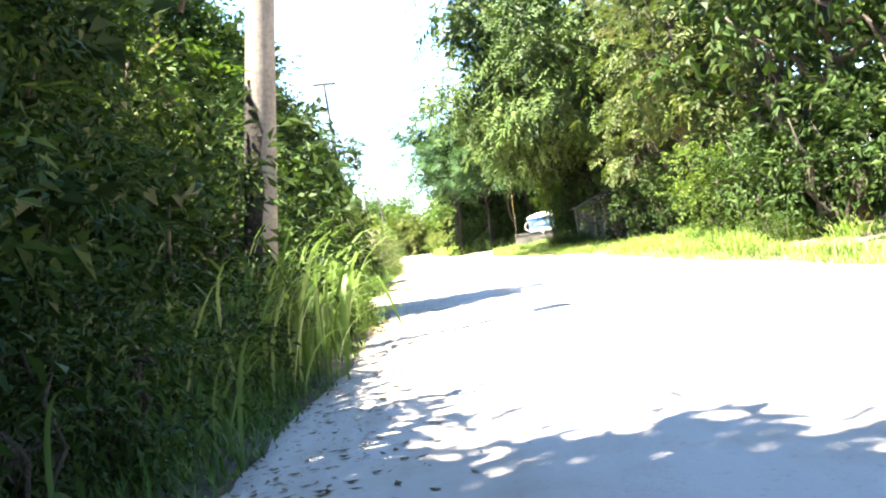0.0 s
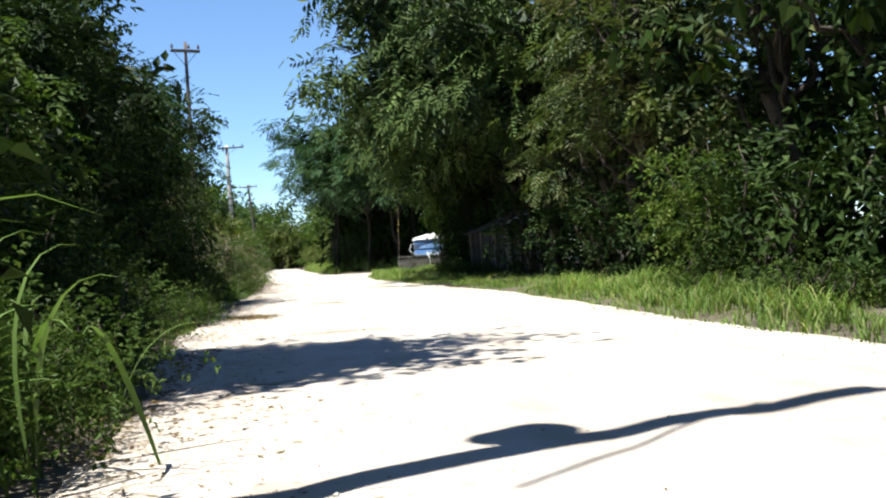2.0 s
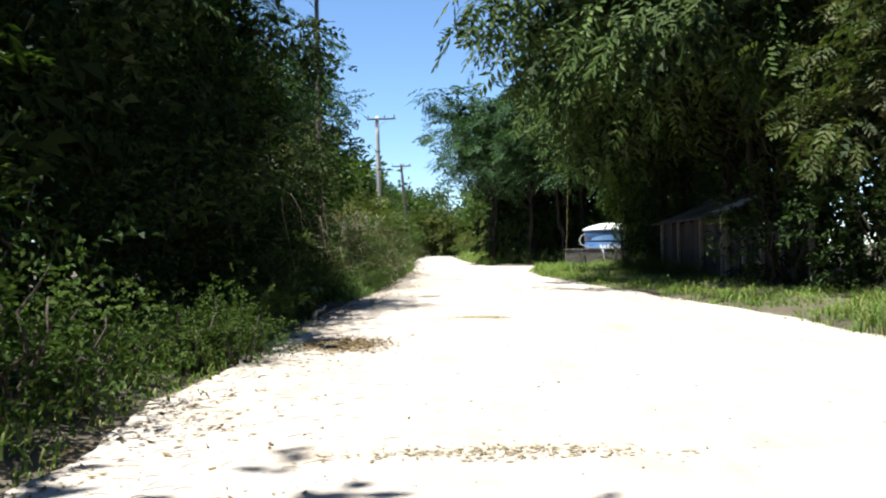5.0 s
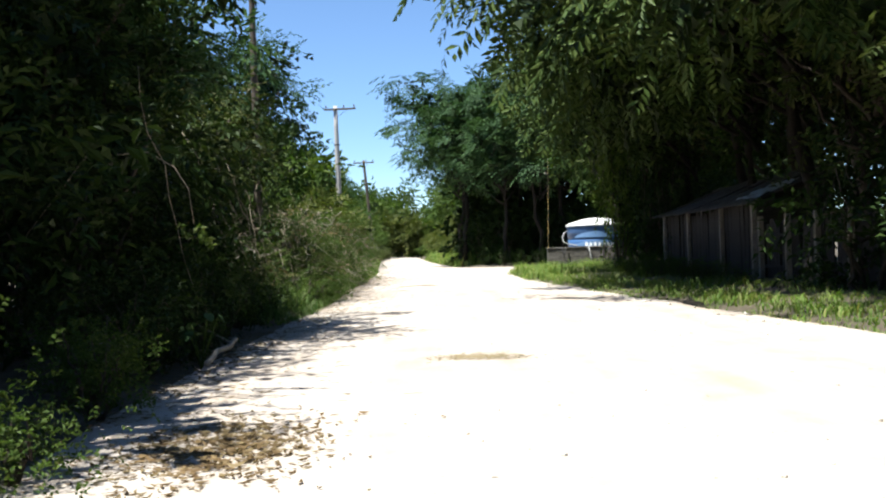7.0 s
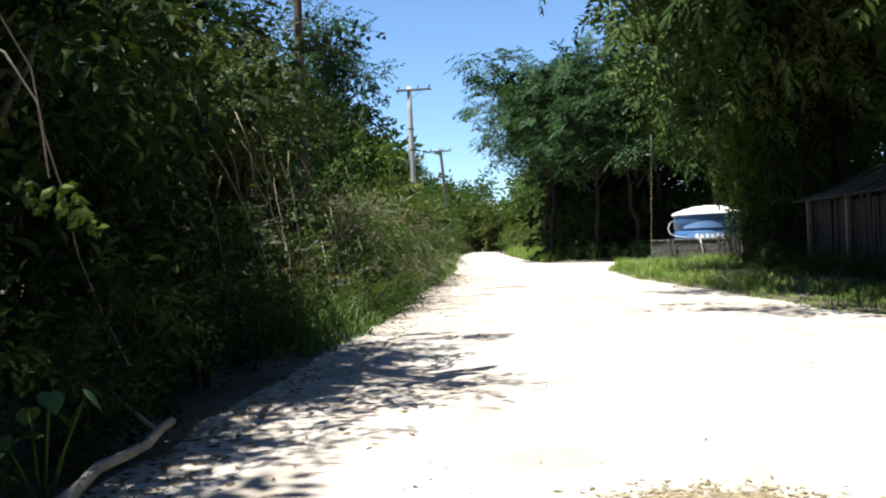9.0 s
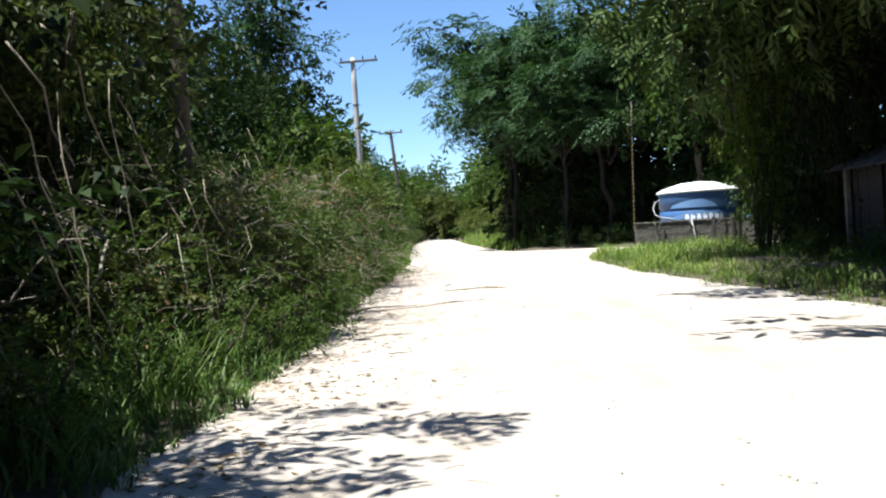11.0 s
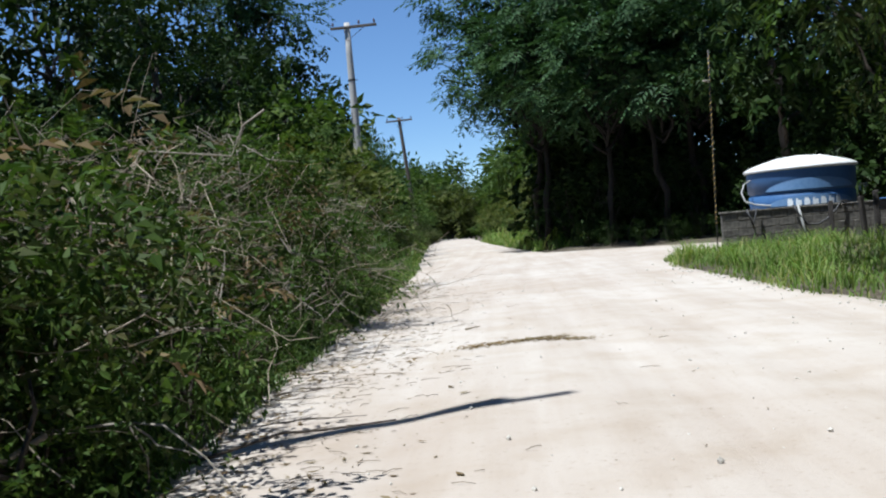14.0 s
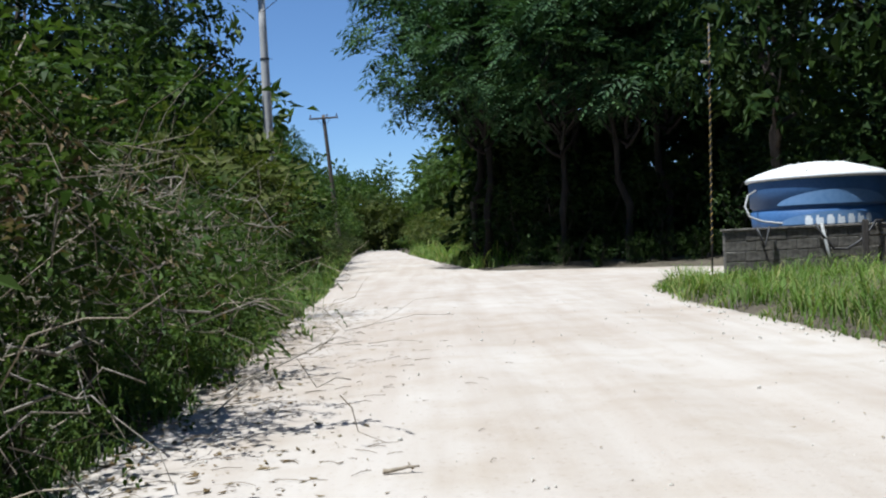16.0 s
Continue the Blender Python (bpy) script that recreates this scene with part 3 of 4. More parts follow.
def shed():
    """Long low plank shed beside the road with a corrugated roof that rises away from it."""
    t = thing("shed", "long low shed of dark planks with corrugated grey roof", "shed", (7.3, 0, 0))
    rng = np.random.default_rng(11)
    y0, y1 = 24.8, 34.2
    data = []
    for k in range(5):
        w = 0.2 + 0.02 * k
        bm = box_bm(0, 0, -0.1, 0.03, w, 1.78 + 0.03 * k, 0.005)
        me = bpy.data.meshes.new("plank")
        bm.to_mesh(me)
        bm.free()
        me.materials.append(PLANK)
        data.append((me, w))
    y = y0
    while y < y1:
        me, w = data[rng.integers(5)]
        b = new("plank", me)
        b.parent = t
        b.matrix_basis = pose(rng.normal(0, 0.012), y, 0, rng.normal(0, 0.6), rng.normal(0, 0.6), 0)
        y += w + rng.uniform(0.004, 0.02)
    for yy in (24.8, 27.5, 31.0, 34.2):
        p = part("corner_post", box_bm(-0.14, yy - 0.06, -0.1, -0.03, yy + 0.06, 1.9, 0.01), BARK_PALE, t)
    part("end_wall", box_bm(0.05, y1 - 0.03, -0.1, 1.6, y1, 1.95), PLANK, t)
    part("end_wall", box_bm(0.05, y0, -0.1, 1.6, y0 + 0.03, 1.95), PLANK, t)
    part("back_wall", box_bm(1.6, y0, -0.1, 1.64, y1, 2.55), PLANK, t)
    # corrugated sheets, lapped along the eave
    n = 0
    y = y0 - 0.3
    while y < y1 + 0.2:
        nx, ny = 5, 24
        verts, faces = [], []
        for i in range(nx + 1):
            for j in range(ny + 1):
                x = -0.35 + 2.3 * i / nx
                verts.append((x, 1.12 * j / ny, 1.86 + (x + 0.35) * 0.4 + 0.025 * math.cos(j * 2 * math.pi / 4) - 0.03 * math.sin(math.pi * i / nx)))
        m = len(verts)
        verts += [(a, b, c - 0.012) for a, b, c in verts]
        for i in range(nx):
            for j in range(ny):
                a = i * (ny + 1) + j
                faces.append((a, a + ny + 1, a + ny + 2, a + 1))
                faces.append((m + a, m + a + 1, m + a + ny + 2, m + a + ny + 1))
        for j in range(ny):
            faces.append((j, j + 1, m + j + 1, m + j))
        s = part("roof_sheet", mesh_of("roof_sheet", verts, faces, ROOF), ROOF, t)
        s.matrix_basis = pose(rng.normal(0, 0.02), y, 0.012 * (n % 2) + rng.normal(0, 0.006), rng.normal(0, 0.5), rng.normal(0, 0.4), 0)
        y += 1.05
        n += 1
    return t


shed()


def plank_fence():
    """Dark upright planks on posts that carry on from the shed's front."""
    t = thing("plank_fence", "dark weathered plank fence beside the shed", "fence", (7.35, 0, 0))
    rng = np.random.default_rng(15)
    data = []
    for k in range(4):
        w = 0.17 + 0.02 * k
        bm = box_bm(0, 0, -0.1, 0.028, w, 1.32 + 0.05 * k, 0.005)
        me = bpy.data.meshes.new("plank")
        bm.to_mesh(me)
        bm.free()
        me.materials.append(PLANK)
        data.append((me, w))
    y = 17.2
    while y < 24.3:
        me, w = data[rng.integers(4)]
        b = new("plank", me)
        b.parent = t
        b.matrix_basis = pose(rng.normal(0, 0.012), y, 0, rng.normal(0, 1.0), rng.normal(0, 1.0), 0)
        y += w + rng.uniform(0.01, 0.05)
    for yy in (17.2, 19.3, 20.9, 22.6, 24.4):
        part("post", box_bm(-0.16, yy - 0.06, -0.1, -0.04, yy + 0.05, 1.55, 0.012), BARK_PALE, t)
    for z in (0.4, 1.1):
        part("rail", box_bm(-0.04, 17.1, z - 0.035, -0.006, 24.5, z + 0.035, 0.005), PLANK, t)
    return t


plank_fence()
rag = thing("white_sheeting", "crumpled white plastic sheeting lying on the shed roof", "plastic sheet", (7.5, 25.6, 1.99))
rng = np.random.default_rng(3)
gx, gy = 9, 12
vs = [(1.0 * i / gx - 0.2, 1.9 * j / gy - 0.9, 0.4 * (1.0 * i / gx - 0.2) + 0.07 + 0.10 * abs(noise.noise((i * 0.7, j * 0.6, 4))) + rng.uniform(0, 0.03)) for i in range(gx + 1) for j in range(gy + 1)]
fs = [(i * (gy + 1) + j, (i + 1) * (gy + 1) + j, (i + 1) * (gy + 1) + j + 1, i * (gy + 1) + j + 1) for i in range(gx) for j in range(gy)]
part("sheet", mesh_of("sheet", vs, fs, LID_WHITE, True), LID_WHITE, rag)


# ---- vegetation ----
R = np.random.default_rng(7)
NEAR = sprig(11, 0.34, 0.105, 0.040, 0.3)
NEARB = sprig(8, 0.30, 0.13, 0.062, 0.3)
FAR = sprig(5, 0.55, 0.30, 0.12)

hedge_protos = [
    tree("roadside_tree", "dense dark green roadside tree with drooping leafy branches", R, 6.0, 1.7, 1.0, LEAF_DARK, NEAR, 1.05, 980, 9, (0.5, 0.2), 0.35, trunk_r=0.09, clump=0.3),
    tree("roadside_tree", "leafy green roadside tree hung with climbing vines", R, 5.2, 1.7, 0.6, LEAF_MID, PINNATE, 1.3, 980, 11, (0.5, -0.2), 0.5, trunk_r=0.08, clump=0.28, squat=0.6, flat=0.35, core=4),
    tree("roadside_tree", "scrubby olive roadside tree with some dry branches", R, 4.8, 1.7, 0.5, LEAF_OLIVE, NEAR, 1.2, 800, 9, (0.5, 0.0), 0.5, trunk_r=0.08, clump=0.32),
]
tall_protos = [
    tree("tall_tree", "tall dark broadleaved tree in the roadside wood", R, 10.5, 3.4, 2.8, LEAF_DARK, BROAD, 1.35, 760, 11, (0.4, 0.3), 0.15, trunk_r=0.18, clump=0.4),
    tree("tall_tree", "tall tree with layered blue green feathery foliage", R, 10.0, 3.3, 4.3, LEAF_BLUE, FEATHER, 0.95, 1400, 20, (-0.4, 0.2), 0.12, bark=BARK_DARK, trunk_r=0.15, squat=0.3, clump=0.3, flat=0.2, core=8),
    tree("feathery_tree", "tall upright tree with feathery olive green sprays", R, 11.0, 2.5, 1.8, LEAF_OLIVE, FEATHER, 0.8, 900, 24, (0.1, -0.15), 0.2, trunk_r=0.17, squat=0.38, clump=0.26, flat=0.3, core=8),
    tree("tall_tree", "tall leafy green tree that overhangs the verge", R, 10.0, 3.2, 2.6, LEAF_MID, PINNATE, 2.0, 620, 16, (-0.6, 0.0), 0.3, trunk_r=0.17, squat=0.45, clump=0.35, flat=0.3),
]
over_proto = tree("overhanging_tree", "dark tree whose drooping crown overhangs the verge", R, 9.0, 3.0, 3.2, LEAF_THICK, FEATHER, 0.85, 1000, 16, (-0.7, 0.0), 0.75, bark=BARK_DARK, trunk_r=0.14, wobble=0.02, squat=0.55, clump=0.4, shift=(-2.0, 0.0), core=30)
shade_proto = tree("tall_tree", "tall slim tree added for shade, its high crown over the hedge", R, 11.5, 2.4, 6.6, LEAF_DARK, NEARB, 1.9, 900, 9, (0.4, 0.0), 0.15, trunk_r=0.15, squat=0.6, clump=0.35)
far_proto = tree("distant_tree", "green tree in the wood further along the road", R, 7.0, 2.6, 0.5, LEAF_MID, FAR, 1.5, 310, 7, (0.2, 0.2), 0.2, trunk_r=0.12, clump=0.45, core=4)
pale_proto = tree("distant_tree", "small sunlit yellow green tree beside the far road", R, 4.6, 2.0, 0.2, LEAF_PALE, PINNATE, 3.0, 260, 9, (0.2, 0.2), 0.1, trunk_r=0.08, clump=0.35, core=6)
bush_protos = [
    shrub("bush", "leafy green bush at the edge of the road", R, 1.6, 1.0, LEAF_MID, NEARB, 0.62, 340, 6),
    shrub("bush", "low green weedy bush beside the road", R, 0.9, 0.75, LEAF_MID, NEARB, 0.4, 320, 6),
    shrub("bush", "dark tangled undergrowth, its colour holding the shade below the trees", R, 2.4, 1.3, LEAF_DARK, FINE, 0.95, 230, 5),
    shrub("bush", "olive scrub with dry twigs beside the road", R, 2.2, 1.2, LEAF_OLIVE, NEAR, 1.05, 310, 6),
    shrub("bush", "tall bright green vine covered bush on the verge", R, 4.2, 1.2, LEAF_LIGHT, NEARB, 0.9, 850, 7, 0.45),
]
sparse = tree("thin_crowned_tree", "tall slender tree with a thin open crown", R, 9.8, 2.0, 6.4, LEAF_BLUE, NEAR, 1.5, 520, 8, (0.5, 0.2), 0.2, trunk_r=0.10, squat=0.4, clump=0.3)

# hedge on the pole side: undergrowth at the foot, trees behind it
y, k = -25.0, 0
while y < 25:
    l = interp(y, LEFT)
    # Leaf colour follows the light: dark in the shaded stretch, mid-green where sunlit
    p = hedge_protos[0 if 3.5 < y < 13.5 else 1 if -4.5 < y < 3.5 else (0, 1, 1, 2, 1)[k % 5] if y < 3 else (2, 1, 2)[k % 3]]
    back = 1.0 if -9 < y < -5 else 0.5 if -4.5 < y <= 2.5 else 0.45 if 2.5 < y < 6.2 else 0.2 if 7 < y < 12 else 0.45 if 12 < y < 14 else 0.8 if 14 < y < 18.5 else 1.3 if y > 18.5 else 0.0
    put(p, l - 2.9 - back + R.uniform(-0.3, 0.25), y, R.uniform(-35, 35), R.uniform(0.85, 1.05) * (0.72 if y > 18.5 else 0.9 if 7 < y < 12 else 1.0))
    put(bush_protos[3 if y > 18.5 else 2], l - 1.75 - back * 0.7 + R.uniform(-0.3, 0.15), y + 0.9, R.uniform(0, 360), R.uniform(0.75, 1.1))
    if k % 2:
        put(tall_protos[(0, 3)[(k // 2) % 2]], l - 6.2 - back + R.uniform(-0.6, 0.5), y + R.uniform(-1, 1), R.uniform(0, 360), R.uniform(0.72, 0.88))
    y += 2.35
    k += 1
for x, y, kind, s in ((-1.9, -16.6, 2, 0.5), (-1.95, -15.4, 2, 0.55), (-1.9, -14.2, 0, 0.6), (-1.85, -13.2, 2, 0.5), (-1.75, -12.3, 0, 0.5), (-2.1, -10.8, 1, 0.6), (-1.65, -9.6, 0, 0.5), (-1.75, -6.6, 1, 0.9), (-1.55, -5.6, 0, 0.55), (-1.9, -7.6, 0, 0.7), (-1.7, -8.3, 1, 1.0), (-1.85, -4.6, 2, 0.4), (-1.7, -7.9, 0, 0.6), (-1.9, -8.8, 0, 0.68), (-1.65, -7.1, 0, 0.52), (-2.7, 2.6, 0, 0.5), (-2.75, 4.2, 1, 0.6), (-2.5, 5.2, 1, 0.55), (-2.35, 5.8, 1, 0.4), (-2.35, 7.8, 0, 0.4), (-2.75, 8.8, 0, 0.42), (-2.75, 9.2, 1, 0.55), (-3.1, 15.8, 2, 0.4), (-3.0, 17.3, 0, 0.5), (-3.0, 18.7, 0, 0.45), (-2.9, 20.2, 1, 0.7), (-2.8, 21.4, 1, 0.8), (-2.85, 22.4, 1, 0.9), (-2.9, 23.4, 1, 0.85), (-3.0, 24.5, 1, 0.8), (-3.15, 25.6, 1, 0.7), (-3.5, 33.2, 1, 0.8), (-3.3, 30.6, 1, 0.7), (-3.4, 35.4, 1, 0.8), (-3.4, 37.4, 0, 0.6), (-3.5, 40, 0, 0.6)):
    put(bush_protos[kind], x, y, R.uniform(0, 360), s)
# crowns that throw the broad shadows on the road
put(shade_proto, -3.9, -4.7, 0, 1.0)
put(shade_proto, -4.9, -4.4, 90, 1.0)
# Added crowns that keep the reeds and verge by the first pole in shade
for x, y in ((-4.9, -17.6), (-5.7, -15.6), (-5.2, -19.0)):
    put(shade_proto, x, y, R.uniform(0, 360), 0.95)
for x, y in ((-5.0, -14.8), (-6.0, -13.9), (-6.6, -12.2)):
    put(shade_proto, x, y, R.uniform(0, 360), 0.75)
# Added canopies that keep sun off the hedge face, set back from the road
for x, y in ((-7.4, 7.2), (-7.3, 9.4), (-7.4, 11.4), (-8.0, 13.4)):
    put(shade_proto, x + R.uniform(-0.3, 0.2), y, R.uniform(0, 360), R.uniform(0.85, 0.95))
for y in (6.0, 8.2, 10.4):
    put(hedge_protos[0], -5.3 + R.uniform(-0.2, 0.2), y, R.uniform(0, 360), 1.1)
put(shade_proto, -6.6, 8.2, 70, 0.75)
put(shade_proto, -6.6, 10.4, 250, 0.75)
put(shade_proto, -4.2, -20.4, 0, 1.15)
put(shade_proto, -3.0, -21.8, 140, 1.2)
put(shade_proto, -3.6, -24.4, 60, 1.2)
put(hedge_protos[0], -3.2, -15.6, 60, 0.85)
put(hedge_protos[0], -3.3, -13.0, 200, 0.8)
put(hedge_protos[1], -3.3, -17.6, 20, 0.85)
put(tall_protos[3], -4.6, -20.5, 10, 1.1)
put(tall_protos[0], -3.4, -24.0, 70, 1.15)
put(hedge_protos[0], -4.35, 13.3, 120, 1.12)
for x, y, s in ((-9.5, 16.0, 0.72), (-9.8, 19.4, 0.7), (-9.9, 22.6, 0.66), (-7.9, 27.8, 0.62), (-8.0, 31.4, 0.6)):
    put(tall_protos[0], x, y, R.uniform(0, 360), s)
put(sparse, -13.6, 70, 0, 1.75)
put(tall_protos[1], -4.9, 15.0, 20, 0.7)
put(sparse, -6.9, 24.0, 0, 0.76)
put(sparse, -6.4, 21.0, 130, 0.7)
put(hedge_protos[2], -5.2, 22.2, 40, 0.98)
put(hedge_protos[2], -5.6, 19.8, 160, 1.0)
# Added tall trees that block the sun behind the dark stretches of hedge
for x, y in ((-9.0, 2.4), (-8.8, 5.2), (-7.5, 7.6), (-7.5, 10.0), (-7.6, 12.6), (-7.0, -9.2), (-6.8, -11.6), (-6.9, -14.2)):
    put(tall_protos[0], x, y, 37 * y, 0.84)
put(tall_protos[2], 7.7, 12.4, 200, 0.85)
put(tall_protos[2], 7.3, 8.4, 80, 0.8)
put(bush_protos[2], -3.2, -9.9, 0, 0.8)
# Kind 2 bushes are dark to fill spots that lie black in shade
for i, (x, y, kind, s) in enumerate(((-2.5, 4.9, 1, 0.75), (-2.35, 5.6, 1, 0.7), (-2.05, 5.15, 1, 0.6), (-2.8, 5.5, 1, 0.8), (-2.15, 6.0, 1, 0.5), (-2.95, 10.0, 2, 0.42), (-3.0, 11.0, 2, 0.45), (-2.95, 12.1, 2, 0.42), (-3.0, 13.2, 2, 0.45), (-2.95, 14.3, 2, 0.42), (-2.75, 10.4, 2, 0.3), (-2.7, 11.7, 2, 0.28), (-3.1, 27.0, 1, 0.7), (-3.15, 28.3, 1, 0.65), (-3.2, 29.5, 1, 0.7), (-3.3, 31.8, 1, 0.7), (-3.35, 34.2, 1, 0.75), (-3.0, 25.0, 1, 0.6), (-2.6, 0.2, 0, 0.7), (-2.65, 1.5, 0, 0.75), (-2.45, -0.7, 1, 0.8), (-2.5, 2.4, 1, 0.8), (-2.0, -5.2, 2, 0.4), (-2.2, -4.4, 2, 0.45), (-2.35, -3.6, 2, 0.45), (-2.5, -2.8, 2, 0.5), (-2.2, -2.4, 2, 0.4), (-2.3, -1.2, 2, 0.42), (-3.6, 21.6, 3, 0.7), (-3.6, 23.2, 3, 0.75), (-3.6, 24.8, 3, 0.7), (-3.7, 20.2, 3, 0.6), (-3.7, 26.4, 3, 0.8))):
    put(bush_protos[kind], x, y, 67 * i, s)
y, k = 26.0, 0
while y < 60:
    l = interp(y, LEFT)
    if k % 2:
        put(hedge_protos[2 if k % 3 else 1], l - 3.6 + R.uniform(-0.4, 0.3), y, R.uniform(-40, 40), R.uniform(0.5, 0.66))
    put(bush_protos[3 if k % 2 else 2], l - (1.9 if y > 41 else 3.0) + R.uniform(-0.3, 0.2), y + 0.9, R.uniform(0, 360), R.uniform(0.75, 0.95))
    if y < 48:
        put(bush_protos[3], l - 5.8, y, R.uniform(0, 360), R.uniform(1.5, 1.8))
    else:
        put(far_proto, l - 6.2, y, R.uniform(0, 360), R.uniform(0.6, 0.75))
    y += 2.7
    k += 1
while y < 175:
    l = interp(y, LEFT)
    put(far_proto, l - 2.8, y, R.uniform(0, 360), R.uniform(0.6, 0.75))
    put(far_proto, l - 6.5, y + 2, R.uniform(0, 360), R.uniform(1.1, 1.4))
    put(bush_protos[3], l - 1.2, y + 1, R.uniform(0, 360), R.uniform(0.8, 1.1))
    y += 6.5
for x, y, s in ((-12.0, 66, 1.05), (-13.2, 75, 1.3), (-17, 66, 1.35), (-14, 84, 1.2), (-11.5, 56, 0.8), (-9.6, 41, 0.72), (-10.2, 48, 0.8), (-9.4, 34, 0.66), (-9.0, 28.5, 0.66)):
    put(tall_protos[0], x, y, R.uniform(0, 360), s)
put(tall_protos[1], -9.3, 84, 30, 0.85)
for x, y, s in ((-6.3, 52.0, 0.85), (-6.1, 56.5, 0.9), (-6.9, 59.5, 0.95), (-6.2, 47.0, 0.75), (2.9, 71.0, 0.85), (3.9, 72.0, 0.9)):
    put(pale_proto, x, y, R.uniform(0, 360), s)

# wood on the shed's side
# Dark-leaved kind 0 beside the start also stands in for shade
for x, y, kind, s, sz in ((8.6, -15, 0, 1.0, 1.1), (9.6, -9.5, 2, 1.0, 1.1), (8.3, -4.5, 0, 0.95, 1.1), (8.9, 0.5, 0, 1.05, 1.15), (9.2, 5.0, 2, 1.15, 1.15), (8.4, 9.5, 2, 1.1, 1.2), (9.4, 13.2, 2, 1.1, 1.2), (11.6, 23, 2, 1.1, 1.2), (11.2, 25.6, 0, 1.05, 1.0), (11.4, 28.6, 0, 1.2, 1.1), (10.6, 19.6, 3, 1.1, 0.95), (11.0, 33.5, 2, 1.15, 1.2), (7.4, 37.6, 3, 1.05, 1.15), (6.9, 40.2, 2, 0.8, 1.0), (9.8, 41.5, 0, 1.1, 1.2), (11.5, 46.5, 1, 0.9, 1.2), (11.5, 52, 0, 1.1, 1.2), (8.8, 55, 0, 1.1, 1.2)):
    m = pose(x, y, 0, 0, 0, R.uniform(0, 360)) @ Matrix.Diagonal((s, s, sz, 1))
    copy_thing(tall_protos[kind], m)
put(over_proto, 8.6, 17.6, 8, 1.15)
put(tall_protos[2], 8.4, 16.2, 8, 1.0)
put(tall_protos[2], 8.3, 20.6, 100, 0.95)
put(over_proto, 8.1, 22.4, -4, 1.5)
put(over_proto, 9.0, 24.6, -4, 1.2)
put(over_proto, 9.2, 29.3, 5, 1.2)
put(over_proto, 9.7, 27.0, 10, 1.4)
put(over_proto, 9.6, 31.5, 0, 1.4)
put(over_proto, 8.8, 35.0, 12, 1.1)
put(bush_protos[2], 7.1, 35.6, 0, 0.8, 3.0)
put(bush_protos[2], 7.4, 34.9, 90, 0.7, 2.6)
put(bush_protos[4], 6.3, 37.4, 30, 0.75, 1.9)
put(bush_protos[4], 7.6, 39.6, 130, 1.1, 1.6)
for x, y, s in ((1.1, 64.2, 1.15), (3.4, 60.6, 1.0), (5.6, 59.8, 1.05), (1.2, 69, 1.35), (4.5, 66, 1.35), (7.3, 61, 1.2)):
    put(tall_protos[1], x, y, R.uniform(0, 360), s)
# First eight: small dark bushes over a strip that is only deep shade
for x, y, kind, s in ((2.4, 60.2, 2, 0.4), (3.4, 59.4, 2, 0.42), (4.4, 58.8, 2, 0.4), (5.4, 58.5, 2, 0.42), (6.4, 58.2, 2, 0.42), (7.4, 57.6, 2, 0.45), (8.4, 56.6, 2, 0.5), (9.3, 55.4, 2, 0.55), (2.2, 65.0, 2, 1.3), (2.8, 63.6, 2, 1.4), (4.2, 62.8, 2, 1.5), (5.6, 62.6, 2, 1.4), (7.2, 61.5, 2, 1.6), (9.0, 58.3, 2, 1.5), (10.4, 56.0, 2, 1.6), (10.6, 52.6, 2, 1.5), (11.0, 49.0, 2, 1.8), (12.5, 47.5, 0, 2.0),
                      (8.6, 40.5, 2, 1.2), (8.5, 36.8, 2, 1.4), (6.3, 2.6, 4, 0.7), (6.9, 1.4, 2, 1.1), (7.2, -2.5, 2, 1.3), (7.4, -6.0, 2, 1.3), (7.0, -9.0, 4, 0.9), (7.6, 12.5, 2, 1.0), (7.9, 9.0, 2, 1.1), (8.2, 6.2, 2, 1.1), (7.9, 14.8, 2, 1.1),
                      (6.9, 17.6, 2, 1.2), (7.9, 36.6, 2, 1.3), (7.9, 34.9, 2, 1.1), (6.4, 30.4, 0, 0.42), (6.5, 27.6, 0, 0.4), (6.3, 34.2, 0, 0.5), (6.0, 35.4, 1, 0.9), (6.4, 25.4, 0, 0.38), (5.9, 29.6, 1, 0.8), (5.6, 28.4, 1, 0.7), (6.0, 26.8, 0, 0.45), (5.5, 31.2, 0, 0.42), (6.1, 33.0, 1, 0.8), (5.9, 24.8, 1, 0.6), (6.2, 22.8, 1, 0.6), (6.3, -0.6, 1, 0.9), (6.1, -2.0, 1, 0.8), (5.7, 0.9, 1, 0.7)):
    put(bush_protos[kind], x, y, R.uniform(0, 360), s)
y = 73
while y < 180:
    put(pale_proto, interp(y, RIGHT) + 3.1, y, R.uniform(0, 360), R.uniform(0.8, 1.05))
    put(far_proto, interp(y, RIGHT) + 5.0, y + 2, R.uniform(0, 360), R.uniform(1.1, 1.5))
    y += 6.5
for i in range(8):
    put(pale_proto, -14.0 + 1.8 * i, 178 + 3 * (i % 2), 50 * i, 1.7)
for x, y, s in ((-16, 190, 1.9), (-12.5, 196, 1.8), (-20, 200, 2.2), (-9, 203, 2.1), (-14.5, 212, 2.2), (-25, 208, 2.2)):
    put(far_proto, x, y, R.uniform(0, 360), s)

for p in hedge_protos + tall_protos + bush_protos + [far_proto, pale_proto, sparse, over_proto, shade_proto]:
    drop_proto(p)


